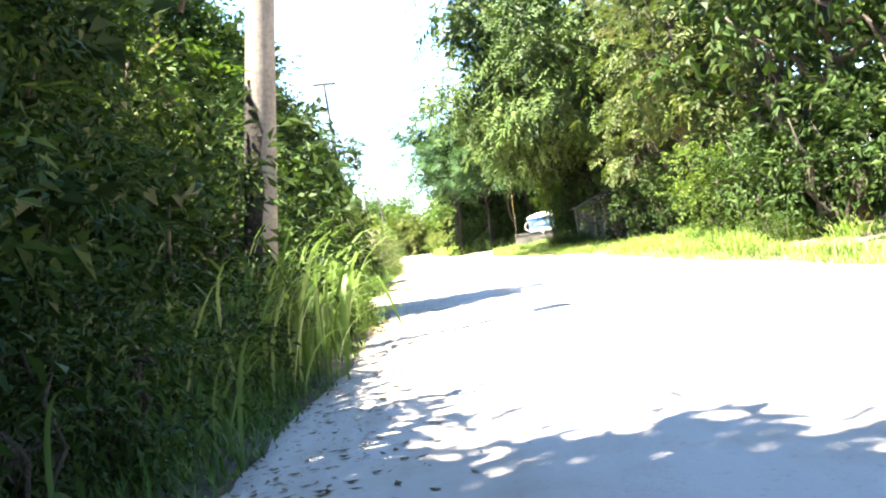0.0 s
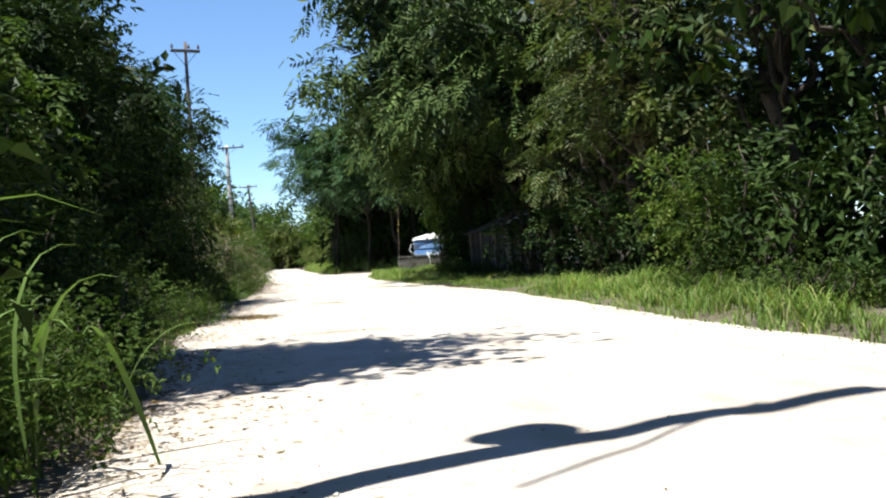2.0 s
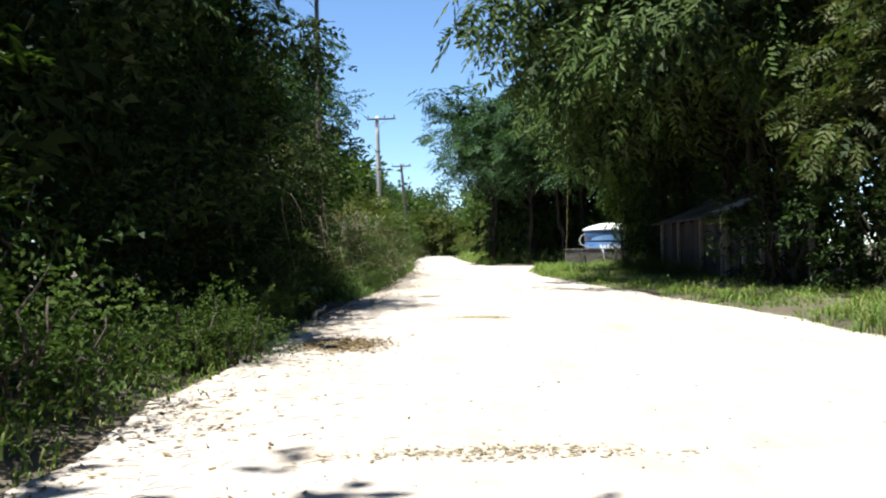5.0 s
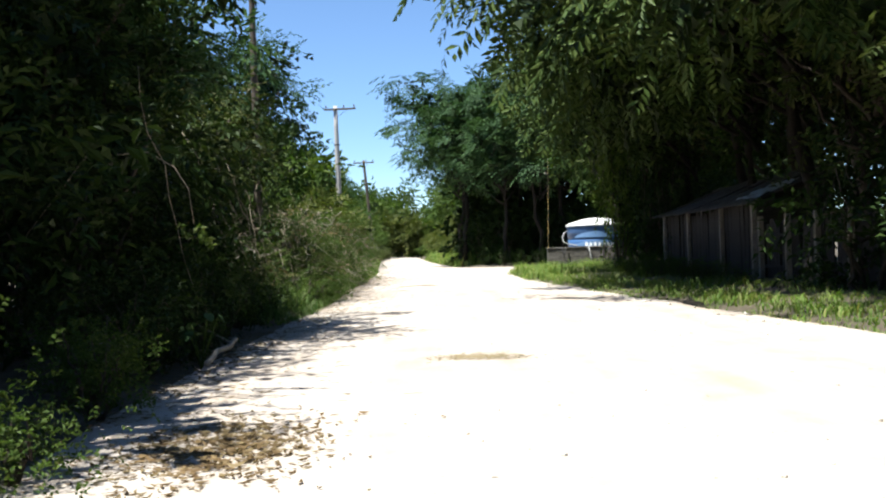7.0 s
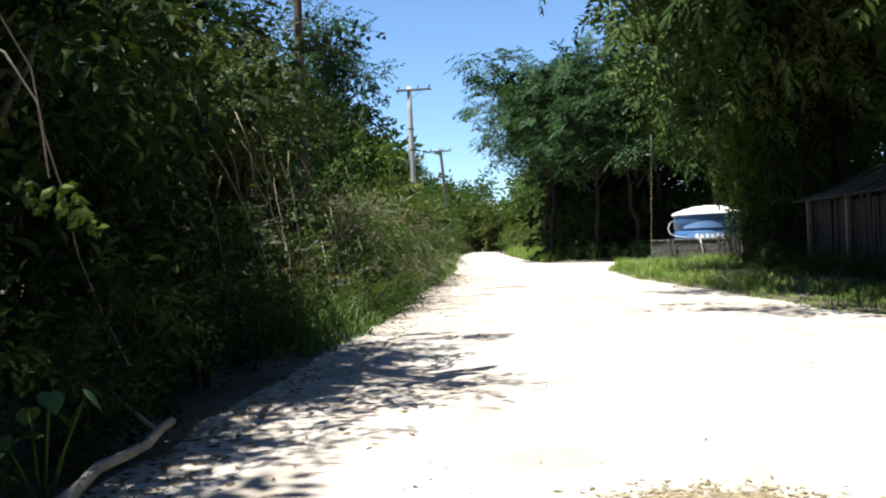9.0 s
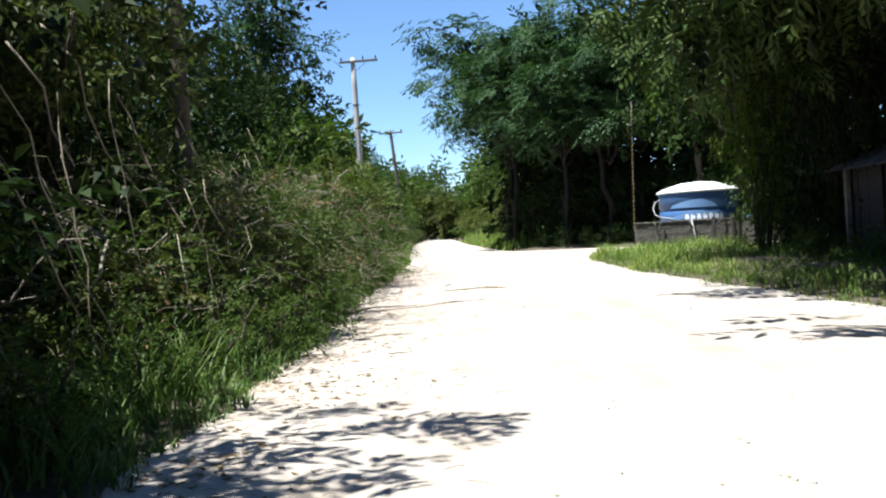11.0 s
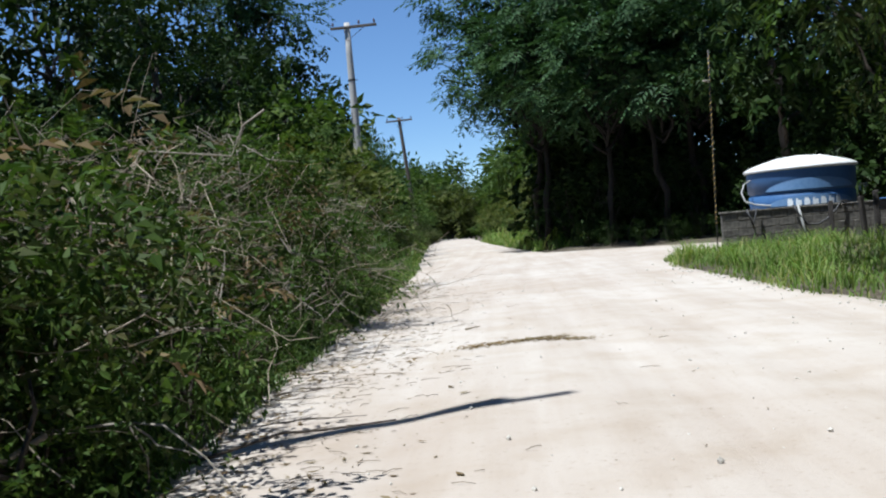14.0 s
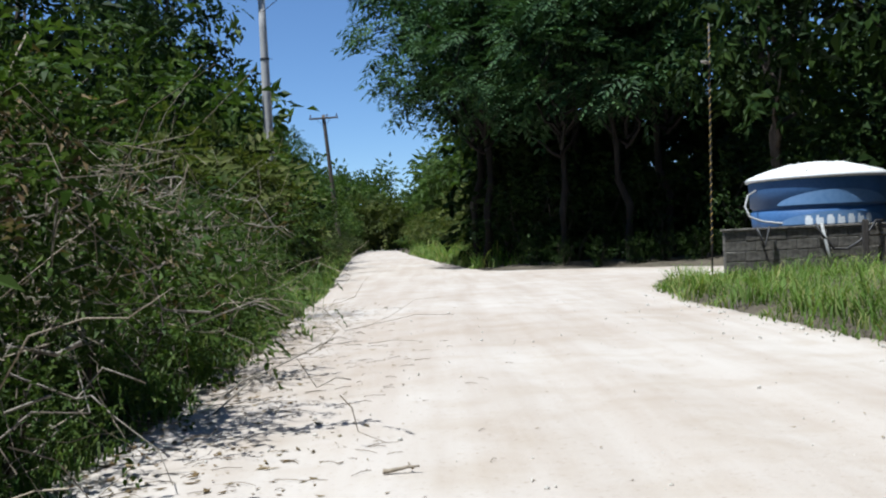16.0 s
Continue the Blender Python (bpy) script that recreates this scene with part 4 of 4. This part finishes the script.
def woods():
    """Dark-leaved backing behind the first trees on both sides; its colour stands in for the wood's unlit depth."""
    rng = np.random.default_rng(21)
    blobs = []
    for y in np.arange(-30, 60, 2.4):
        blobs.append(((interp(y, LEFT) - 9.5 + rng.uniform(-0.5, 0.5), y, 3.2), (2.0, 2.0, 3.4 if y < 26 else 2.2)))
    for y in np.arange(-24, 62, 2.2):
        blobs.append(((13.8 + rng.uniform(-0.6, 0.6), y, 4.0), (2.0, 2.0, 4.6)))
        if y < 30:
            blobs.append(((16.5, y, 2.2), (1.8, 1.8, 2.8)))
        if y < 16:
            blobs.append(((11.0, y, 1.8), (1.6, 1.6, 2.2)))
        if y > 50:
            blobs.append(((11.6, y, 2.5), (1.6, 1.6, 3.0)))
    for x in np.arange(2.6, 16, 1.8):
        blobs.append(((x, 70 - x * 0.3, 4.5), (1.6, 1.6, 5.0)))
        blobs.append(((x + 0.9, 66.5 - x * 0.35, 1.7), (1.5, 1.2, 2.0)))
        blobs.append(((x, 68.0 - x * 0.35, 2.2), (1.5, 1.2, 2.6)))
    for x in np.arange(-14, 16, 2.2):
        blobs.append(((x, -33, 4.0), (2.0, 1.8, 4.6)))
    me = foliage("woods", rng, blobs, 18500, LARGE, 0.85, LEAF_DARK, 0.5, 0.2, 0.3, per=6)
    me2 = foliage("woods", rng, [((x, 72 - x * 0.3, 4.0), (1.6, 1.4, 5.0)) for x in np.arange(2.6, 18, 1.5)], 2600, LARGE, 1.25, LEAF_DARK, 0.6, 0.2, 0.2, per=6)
    tagged(new("woods", me2), "dense dark leaf backing that closes the wood behind the tall trees", "undergrowth", kind="stuff")
    tagged(new("woods", me), "dense dark leaf backing for the unlit depth of the roadside wood", "undergrowth", kind="stuff")


woods()


# ---- grass ----
def blades(rng, spots, h_low, h_high, width):
    """Grass blades, each a bent tapering strip of three faces. spots: x, y, z, height factor."""
    n = len(spots)
    h = rng.uniform(h_low, h_high, n) * spots[:, 3]
    a = rng.uniform(0, 2 * math.pi, n)
    d = np.stack([np.cos(a), np.sin(a), 0 * a], -1)
    w = np.stack([-np.sin(a), np.cos(a), 0 * a], -1) * (width * rng.uniform(0.7, 1.4, n))[:, None]
    b = spots[:, :3]
    up = np.array([0, 0, 1.0])
    bend = rng.uniform(0.3, 1.3, n)[:, None]
    m1 = b + up * (h * 0.45)[:, None] + d * bend * (h * 0.18)[:, None]
    m2 = b + up * (h * 0.8)[:, None] + d * bend * (h * 0.55)[:, None]
    tip = b + up * (h * 0.95)[:, None] + d * bend * (h * 1.05)[:, None]
    v = np.stack([b - w, b + w, m1 + w * 0.9, m1 - w * 0.9, m2 + w * 0.6, m2 - w * 0.6, tip], 1).reshape(-1, 3)
    i = np.arange(n)[:, None] * 7
    q = [tuple(x) for x in np.concatenate([i + np.array([[0, 1, 2, 3]]), i + np.array([[3, 2, 4, 5]])]).tolist()]
    t = [tuple(x) for x in (i + np.array([[5, 4, 6]])).tolist()]
    return v, q + t


def grass_sheet(name, label, seed, y0, y1, inner, outer, density, low, high, material, height=lambda x, y: 1.0, width=0.008):
    rng = np.random.default_rng(seed)
    spots = []
    n = int((y1 - y0) * density)
    for _ in range(n):
        y = rng.uniform(y0, y1)
        a, b = inner(y), outer(y)
        x = a + (b - a) * rng.uniform(0, 1)
        f = height(x, y) * (0.62 + 1.2 * noise.noise((x * 0.9, y * 0.9, seed)))
        edge = min(1.0, abs(x - a) / 0.5 + 0.25)
        if f * edge > 0.12:
            spots.append((x, y, -0.05 if abs(x - a) < 0.3 else 0.0, f * edge))
    v, f = blades(rng, np.array(spots), low, high, width)
    tagged(new(name, mesh_of(name, v, f, material)), label, "grass", kind="stuff")


def verge_height(x, y):
    if -4 < y < 9:
        return 1.25
    if 9 <= y < 20:
        return 0.55 if x < 5.6 else 0.8
    if 34 < y:
        return 1.3
    return 0.8


grass_sheet("verge_grass", "sunlit green and straw grass on the verge", 31, -14, 20, lambda y: interp(y, RIGHT) + edge_noise(y, 9), lambda y: 7.4, 560, 0.22, 0.42, GRASS, verge_height)
grass_sheet("verge_grass", "tall bright grass below the wall and fence", 32, 20, 46, lambda y: interp(y, RIGHT) + edge_noise(y, 9), lambda y: 7.0, 640, 0.2, 0.4, GRASS, verge_height)
grass_sheet("verge_grass", "thin grass along the foot of the hedge", 33, -22, 62, lambda y: interp(y, LEFT) - 0.05 + edge_noise(y, 1), lambda y: interp(y, LEFT) - 1.3, 260, 0.15, 0.4, GRASS, lambda x, y: 1.2 if y > 36 else 0.1 if 7 < y < 16 else 0.55)
grass_sheet("verge_weeds", "dark green grassy weeds along the hedge foot", 36, 16.8, 37, lambda y: interp(y, LEFT) + 0.02 + edge_noise(y, 1), lambda y: interp(y, LEFT) - 1.2, 480, 0.25, 0.6, REED, lambda x, y: 1.0, 0.007)
grass_sheet("verge_weeds", "shaded grassy weeds below the first pole", 37, -19, -12, lambda y: interp(y, LEFT) - 0.05 + edge_noise(y, 1), lambda y: interp(y, LEFT) - 1.0, 300, 0.15, 0.4, REED, lambda x, y: 0.9, 0.006)
grass_sheet("verge_grass", "grass at the far bend of the road", 34, 62, 120, lambda y: interp(y, RIGHT), lambda y: interp(y, RIGHT) + 2.2, 70, 0.4, 0.8, GRASS, lambda x, y: 1.3, 0.02)
grass_sheet("verge_grass", "grass under the leaning poles", 35, 60, 110, lambda y: interp(y, LEFT), lambda y: interp(y, LEFT) - 2.0, 70, 0.4, 0.8, GRASS, lambda x, y: 1.2, 0.02)


# ---- tall reeds by the first pole ----
def reed_blade(rng, height, reach, width):
    verts, faces = [], []
    n = 9
    for i in range(n + 1):
        f = i / n
        x = reach * f ** 2.2
        z = height * (1.55 * f - 0.62 * f ** 3.2)
        w = width * (1 - f ** 2.5) * (0.55 + 0.9 * min(1, f * 3)) + 0.0008
        verts += [(x, -w, z + w * 0.4), (x, 0, z), (x, w, z + w * 0.4)]
    for i in range(n):
        a = 3 * i
        faces += [(a, a + 3, a + 4, a + 1), (a + 1, a + 4, a + 5, a + 2)]
    return mesh_of("blade", verts, faces, REED, True)


rng = np.random.default_rng(5)
REEDS = [reed_blade(rng, h, r, w) for h, r, w in ((1.5, 0.75, 0.017), (1.35, 0.85, 0.019), (1.2, 0.8, 0.02), (1.0, 0.7, 0.018), (1.6, 0.6, 0.016), (0.85, 0.75, 0.018), (1.3, 0.5, 0.015))]


def reed_clump(x, y, count, s, spread=0.28):
    t = thing("reed_clump", "clump of tall arching green reed grass by the road", "tall grass", (x, y, 0.0), "tall grass clumps")
    for i in range(count):
        b = new("blade", REEDS[rng.integers(len(REEDS))])
        b.parent = t
        a = rng.normal(-20, 80)
        k = s * rng.uniform(0.75, 1.1)
        b.matrix_basis = pose(rng.normal(0, spread), rng.normal(0, spread), -0.02, rng.normal(0, 6), rng.normal(0, 6), a) @ Matrix.Diagonal((k, k, k, 1))
    return t


for x, y, n, s in ((-2.25, -16.4, 20, 0.55), (-2.0, -15.2, 26, 0.55), (-2.05, -14.2, 40, 0.7), (-1.8, -13.2, 56, 0.76), (-1.6, -12.3, 70, 0.86), (-1.6, -11.4, 70, 0.9), (-1.65, -10.5, 56, 0.85), (-1.7, -9.3, 26, 0.68), (-1.65, -8.3, 24, 0.82), (-1.65, -7.5, 20, 0.8), (-3.35, 20.6, 10, 0.5), (-3.4, 22.2, 14, 0.6), (-3.4, 17.6, 8, 0.5), (-3.6, 30.8, 10, 0.7), (-3.4, 43.0, 12, 0.6)):
    reed_clump(x, y, n, s)


# ---- brush pile of cut branches ----
def brush_pile(x, y, radius, height, count, seed):
    rng = np.random.default_rng(seed)
    t = thing("brush_pile", "heap of dry tangled grey branches beside the road", "brush pile", (x, y, 0), "heaps of cut branches")
    for i in range(count):
        a = rng.uniform(0, 2 * math.pi)
        ln = rng.uniform(0.9, 2.5)
        c = Vector((rng.normal(0, radius * 0.45), rng.normal(0, radius * 0.45), 0))
        zc = height * max(0.08, rng.uniform(0.25, 1.0) * (1 - min(0.8, c.length / radius * 0.6)))
        tilt = rng.normal(0.1, 0.38)
        d = Vector((math.cos(a) * math.cos(tilt), math.sin(a) * math.cos(tilt), math.sin(tilt)))
        p, q = c + Vector((0, 0, zc)) - d * ln / 2, c + Vector((0, 0, zc)) + d * ln / 2
        p.z, q.z = max(0.03, min(p.z, height)), max(0.03, min(q.z, height))
        r = rng.uniform(0.004, 0.009) if i % 6 else rng.uniform(0.010, 0.016)
        main = bent(rng, p, q, r, r * 0.35, 7, 0.11)
        paths = [main]
        for s in range(rng.integers(1, 4)):
            at = Vector(main[rng.integers(2, 6)][0])
            e = at + (d + Vector(rng.normal(0, 0.6, 3))).normalized() * rng.uniform(0.3, 0.9)
            e.z = max(0.03, min(e.z, height))
            paths.append(bent(rng, at, e, r * 0.5, r * 0.2, 4, 0.08))
        tubes("branch", paths, TWIG if i % 2 else BARK_PALE, t, 5)
    blobs = [((rng.normal(0, radius * 0.4), rng.normal(0, radius * 0.4), height * rng.uniform(0.15, 0.6)), (radius * 0.5, radius * 0.5, height * 0.4)) for _ in range(5)]
    part("dry_leaves", foliage("dry_leaves", rng, blobs, 110, NEAR, 0.8, LEAF_DRY, 0.25, 0.5, 0.2), LEAF_DRY, t, "withered brown leaves")
    part("green_leaves", foliage("green_leaves", rng, blobs, 760, NEAR, 0.85, LEAF_MID, 0.3, 0.3, 0.2), LEAF_MID, t)
    # fine twigs, too many to tell apart
    paths = []
    for i in range(280):
        a = rng.uniform(0, 2 * math.pi)
        c = Vector((rng.normal(0, radius * 0.5), rng.normal(0, radius * 0.5), 0))
        c.z = height * rng.uniform(0.05, 1.0) * (1 - min(0.85, c.length / radius * 0.6))
        e = c + Vector(rng.normal(0, 0.32, 3))
        e.z = max(0.03, e.z)
        paths.append(bent(rng, c, e, 0.0045, 0.002, 3, 0.1))
    v, f = tube_data(paths, 3)
    tagged(part("brushwood", mesh_of("brushwood", v, f, TWIG), TWIG, t), kind="stuff")
    return t


for i, (x, y, r, h, n) in enumerate(((-4.15, 20.6, 1.0, 1.9, 22), (-4.1, 23.0, 1.1, 2.1, 34), (-4.0, 25.0, 1.1, 2.2, 34), (-4.1, 27.4, 1.2, 2.2, 32), (-4.1, 29.9, 1.3, 2.6, 54), (-4.1, 32.6, 1.3, 2.7, 56), (-4.2, 35.3, 1.4, 2.6, 52), (-4.4, 38.4, 1.4, 2.3, 36), (-4.6, 41.8, 1.5, 2.0, 22))):
    brush_pile(x, y, r, h, n, 60 + i)


# ---- hanging vines, fallen log and litter ----
def vine(x, y, top, drift, seed, r=0.005, material=None, n=9, jitter=0.02):
    rng = np.random.default_rng(seed)
    path = []
    for i in range(n + 1):
        f = i / n
        path.append(((drift[0] * f + rng.normal(0, jitter), drift[1] * f + rng.normal(0, jitter), top * (1 - f) + 0.02 * f), r * rng.uniform(0.8, 1.2)))
    t = tubes("vine", [path], material or TWIG, None, 5)
    t.location = (x, y, 0)
    return tagged(t, "pale bare vine stem that hangs from the hedge", "vine", "hanging vines")


for i, (x, y, top, dx, dy) in enumerate(((-3.25, 21.0, 2.2, 0.3, 0.0), (-3.15, 21.3, 1.5, 0.25, 0.2), (-3.4, 22.0, 2.4, 0.5, 0.1), (-3.5, 19.0, 3.0, 0.3, -0.3), (-3.6, 17.0, 3.6, 0.6, 0.4), (-3.5, 15.6, 3.4, 0.4, 0.8), (-3.4, 24.4, 3.0, 0.4, 0.3), (-3.8, 25.6, 3.2, 0.6, -0.2), (-3.2, 11.6, 3.0, 0.5, 0.9), (-3.6, 20.2, 3.4, 0.2, 0.2), (-3.3, 23.4, 2.8, 0.3, -0.5), (-3.9, 26.4, 3.8, 0.9, 0.4), (-3.7, 18.2, 3.8, 0.7, 0.6))):
    vine(x, y, top * (0.7 if y > 15 else 1.0), (dx, dy), 100 + i)

for i, (x, y, top, dx, dy, r) in enumerate(((-4.5, 21.2, 3.1, 1.3, 0.9, 0.011), (-4.6, 22.6, 3.2, 1.4, -0.4, 0.010), (-4.3, 20.2, 2.7, 1.0, 0.6, 0.010), (-4.7, 24.4, 3.4, 1.5, 0.7, 0.012), (-4.5, 18.6, 3.2, 1.1, 1.0, 0.009))):
    vine(x, y, top, (dx, dy), 140 + i, r, TWIG, 8, 0.05)

log = thing("fallen_log", "pale dead branch lying at the edge of the road", "log", (-2.25, 10.9, 0.05))
rng = np.random.default_rng(8)
tubes("trunk", [bent(rng, (0.04, -0.65, 0.02), (-0.05, 1.0, 0.09), 0.028, 0.022, 7, 0.012)], BARK_PALE, log, 9)
tubes("stub", [bent(rng, (-0.06, 0.85, 0.06), (-0.55, 1.35, 0.24), 0.016, 0.008, 4, 0.03)], BARK_PALE, log, 6)

arch = thing("arching_branch", "thin arching branch with a tuft of leaves at its tip", "branch", (-2.9, 11.0, 0))
rng = np.random.default_rng(27)
tubes("stem", [[((-1.5, 0.3, 0.0), 0.008), ((-1.3, 0.25, 1.3), 0.007), ((-0.6, 0.0, 2.02), 0.007), ((0.0, 0.0, 2.05), 0.006), ((0.25, 0.0, 1.9), 0.007), ((0.38, 0.02, 1.68), 0.005), ((0.42, 0.02, 1.35), 0.004)]], TWIG, arch, 6)
part("leaves", foliage("leaves", rng, [((0.4, 0.0, 1.5), (0.12, 0.12, 0.25))], 16, NEARB, 0.5, LEAF_LIGHT, 0.1, 0.6, 0.1), LEAF_LIGHT, arch)

plant = thing("broad_leaf_plant", "low plant with a few large heart shaped leaves", "plant", (-2.35, 10.6, 0))
leaf_outline = [(0, 0), (0.07, -0.05), (0.13, 0.0), (0.14, 0.08), (0.09, 0.18), (0.0, 0.30), (-0.09, 0.18), (-0.14, 0.08), (-0.13, 0.0), (-0.07, -0.05)]
for i, (a, h, tilt) in enumerate(((20, 0.48, 50), (130, 0.40, 40), (250, 0.34, 55), (310, 0.5, 35))):
    verts = [(0, 0.1, 0.02)] + [(x, y, -abs(x) * 0.25 - y * y * 0.6) for x, y in leaf_outline]
    faces = [(0, 1 + j, 1 + (j + 1) % 10) for j in range(10)]
    lf = part("leaf", mesh_of("leaf", verts, faces, LEAF_BLUE, True), LEAF_BLUE, plant)
    ca, sa = math.cos(radians(a)), math.sin(radians(a))
    lf.matrix_basis = pose(0.18 * ca, 0.18 * sa, h, -tilt, 0, a - 90) @ Matrix.Diagonal((0.35, 0.35, 0.35, 1))
    tubes("stalk", [[((0, 0, -0.02), 0.008), ((0.1 * ca, 0.1 * sa, h * 0.6), 0.007), ((0.18 * ca, 0.18 * sa, h), 0.005)]], LEAF_MID, plant, 5)


def on_road(x, y):
    l, r = interp(y, LEFT) - 0.25, interp(y, RIGHT) + 0.3
    return road_height(x, y, l, r)


def litter(name, label, seed, spots, size, material, curl=0.35):
    """Curled dead leaves and bits lying on the road."""
    rng = np.random.default_rng(seed)
    verts, faces = [], []
    for x, y in spots:
        a, s = rng.uniform(0, 2 * math.pi), size * rng.uniform(0.5, 1.5)
        w = s * rng.uniform(0.18, 0.5)
        ca, sa = math.cos(a), math.sin(a)
        z = on_road(x, y) + 0.004
        lift = s * curl * rng.uniform(0.0, 1.0)
        i = len(verts)
        for u, v, h in ((-s, 0, lift), (0, w, lift * 0.4), (s, 0, lift * 0.8), (0, -w, 0.0), ):
            verts.append((x + u * ca - v * sa, y + u * sa + v * ca, z + h))
        faces.append((i, i + 3, i + 2, i + 1))
    tagged(new(name, mesh_of(name, verts, faces, material)), label, "leaf litter", kind="stuff")


rng = np.random.default_rng(12)
edge = []
while len(edge) < 4600:
    y = rng.uniform(-20, 45)
    d = abs(rng.normal(0, 0.55))
    x = interp(y, LEFT) - 0.15 + d
    if noise.noise((x * 1.2, y * 0.7, 8)) + rng.uniform(-0.5, 0.5) > 0.0:
        edge.append((x, y))
litter("leaf_litter", "scattered dry brown leaves along the hedge foot", 13, edge, 0.03, LEAF_DRY)
pile = [(rng.normal(-1.3, 0.28), rng.normal(6.7, 0.42)) for _ in range(1300)]
litter("leaf_litter", "thick drift of dry leaves at the road edge", 14, pile, 0.03, LEAF_DRY, 0.6)
litter("leaf_litter", "thick brown leaf litter under the hedge", 24, [(rng.uniform(-3.1, -2.0), rng.uniform(8.6, 15.0)) for _ in range(1100)], 0.026, LEAF_DRY, 0.6)
litter("leaf_litter", "dark fallen leaves in the shade of the hedge", 25, [(-1.1 - abs(rng.normal(0, 0.6)), rng.uniform(-7.5, -0.5)) for _ in range(1300)], 0.03, LEAF_DRY, 0.6)
straw = [(rng.normal(0.25, 0.2), rng.normal(10.6, 0.14)) for _ in range(1100)] + [(rng.normal(0.3, 0.45), rng.normal(0.75, 0.1)) for _ in range(350)]
litter("straw_patch", "thin patch of straw and chaff on the road", 15, straw, 0.022, STRAW, 0.2)
dark = []
for cx, cy, n, wide in ((-1.35, 30.05, 90, 0.09), (-1.12, 30.15, 130, 0.12), (-0.85, 30.2, 180, 0.13), (-0.62, 30.12, 140, 0.1), (-0.42, 30.05, 110, 0.1)):
    dark += [(rng.normal(cx, wide), rng.normal(cy, 0.075)) for _ in range(n)]
rng.shuffle(dark)
litter("leaf_patch", "low line of trampled dead leaves across the road", 16, dark[:560], 0.022, LEAF_DRY, 0.5)
litter("straw_patch", "pale straw mixed into the trampled leaves", 18, dark[560:], 0.025, STRAW, 0.4)


def debris():
    """Fine twig bits strewn along the hedge side of the road."""
    rng = np.random.default_rng(77)
    paths = []
    while len(paths) < 1500:
        y = rng.uniform(-14, 42)
        if y < 21 and rng.uniform() < 0.5:
            continue
        x = interp(y, LEFT) - 0.1 + abs(rng.normal(0, 0.75))
        a, ln = rng.normal(0.15, 0.6), rng.uniform(0.015, 0.08)
        z = on_road(x, y) + 0.006
        dx, dy = math.cos(a) * ln, math.sin(a) * ln
        paths.append([((x - dx, y - dy, z), 0.002), ((x, y + rng.normal(0, 0.01), z + 0.006), 0.002), ((x + dx, y + dy, z), 0.0015)])
    v, f = tube_data(paths, 3)
    tagged(new("debris", mesh_of("debris", v, f, TWIG)), "fine twig bits strewn along the road edge", "debris", kind="stuff")


debris()
end_blobs = [((x, 216 + abs(x + 14) * 0.2, 4.5), (2.6, 2.0, 6.0)) for x in np.arange(-40, 12, 2.6)]
tagged(new("woods", foliage("woods", rng, end_blobs, 1800, LARGE, 2.6, LEAF_MID, 0.9, 0.2, 0.2, per=6)), "green wood that closes the far bend of the road", "undergrowth", kind="stuff")
fine = []
while len(fine) < 6000:
    y = rng.uniform(-16, 42)
    x = interp(y, LEFT) - 0.2 + abs(rng.normal(0, 0.7))
    if noise.noise((x * 0.9, y * 0.5, 18)) + rng.uniform(-0.45, 0.45) > -0.05:
        fine.append((x, y))
litter("leaf_litter", "crushed brown leaf crumbs on the hedge side of the road", 20, fine, 0.013, LEAF_DRY, 0.3)
loose = []
while len(loose) < 800:
    y = rng.uniform(-17, 42)
    x = rng.uniform(interp(y, LEFT), interp(y, RIGHT))
    loose.append((x, y))
litter("leaf_litter", "few small dark leaf bits strewn over the road", 17, loose, 0.013, LEAF_DRY, 0.3)


def fallen_twig(x, y, length, turn, seed, r=0.0045):
    rng = np.random.default_rng(seed)
    z = on_road(x, y) + 0.01
    paths = [bent(rng, (-length / 2, 0, 0.004), (length / 2, 0, 0.02), r, r * 0.4, 6, 0.018)]
    if seed % 2:
        paths.append(bent(rng, (0.05, 0, 0.01), (0.2 * length, 0.22 * length, 0.03), r * 0.5, r * 0.3, 3, 0.05))
    t = tubes("fallen_twig", paths, BARK if seed % 3 else TWIG, None, 5)
    t.matrix_basis = pose(x, y, z, 0, 0, turn)
    return tagged(t, "thin dry twig lying on the pale road", "twig", "fallen twigs")


rng = np.random.default_rng(19)
for i in range(34):
    y = rng.uniform(22, 38) if i < 24 else rng.uniform(-12, 22)
    fallen_twig(interp(y, LEFT) + abs(rng.normal(0.3, 0.45)), y, rng.uniform(0.2, 0.6), rng.uniform(-35, 35), i)
fallen_twig(-1.38, 31.57, 0.16, 0, 201, 0.012)
fallen_twig(-2.3, 26.4, 1.4, 32, 202, 0.012)


def pebbles():
    rng = np.random.default_rng(40)
    base = bmesh.new()
    bmesh.ops.create_icosphere(base, subdivisions=1, radius=1)
    bv = np.array([v.co[:] for v in base.verts])
    bf = np.array([[v.index for v in f.verts] for f in base.faces])
    base.free()
    verts, faces = [], []
    for i in range(1500):
        y = rng.uniform(-16, 44)
        l, r = interp(y, LEFT), interp(y, RIGHT)
        x = rng.uniform(l, r) if i % 7 else r - abs(rng.normal(0, 0.25))
        s = abs(rng.normal(0, 0.006)) + 0.003 if i % 7 else abs(rng.normal(0, 0.014)) + 0.005
        z = on_road(min(x, r - 0.05), y)
        v = bv * s * rng.uniform(0.6, 1.3, 3) + rng.normal(0, s * 0.12, bv.shape) + (x, y, z + s * 0.25)
        faces.append(bf + i * len(bv))
        verts.append(v)
    tagged(new("pebbles", mesh_of("pebbles", np.concatenate(verts), np.concatenate(faces), STONE)), "small pale stones and clods strewn over the road", "stones", kind="stuff")


pebbles()
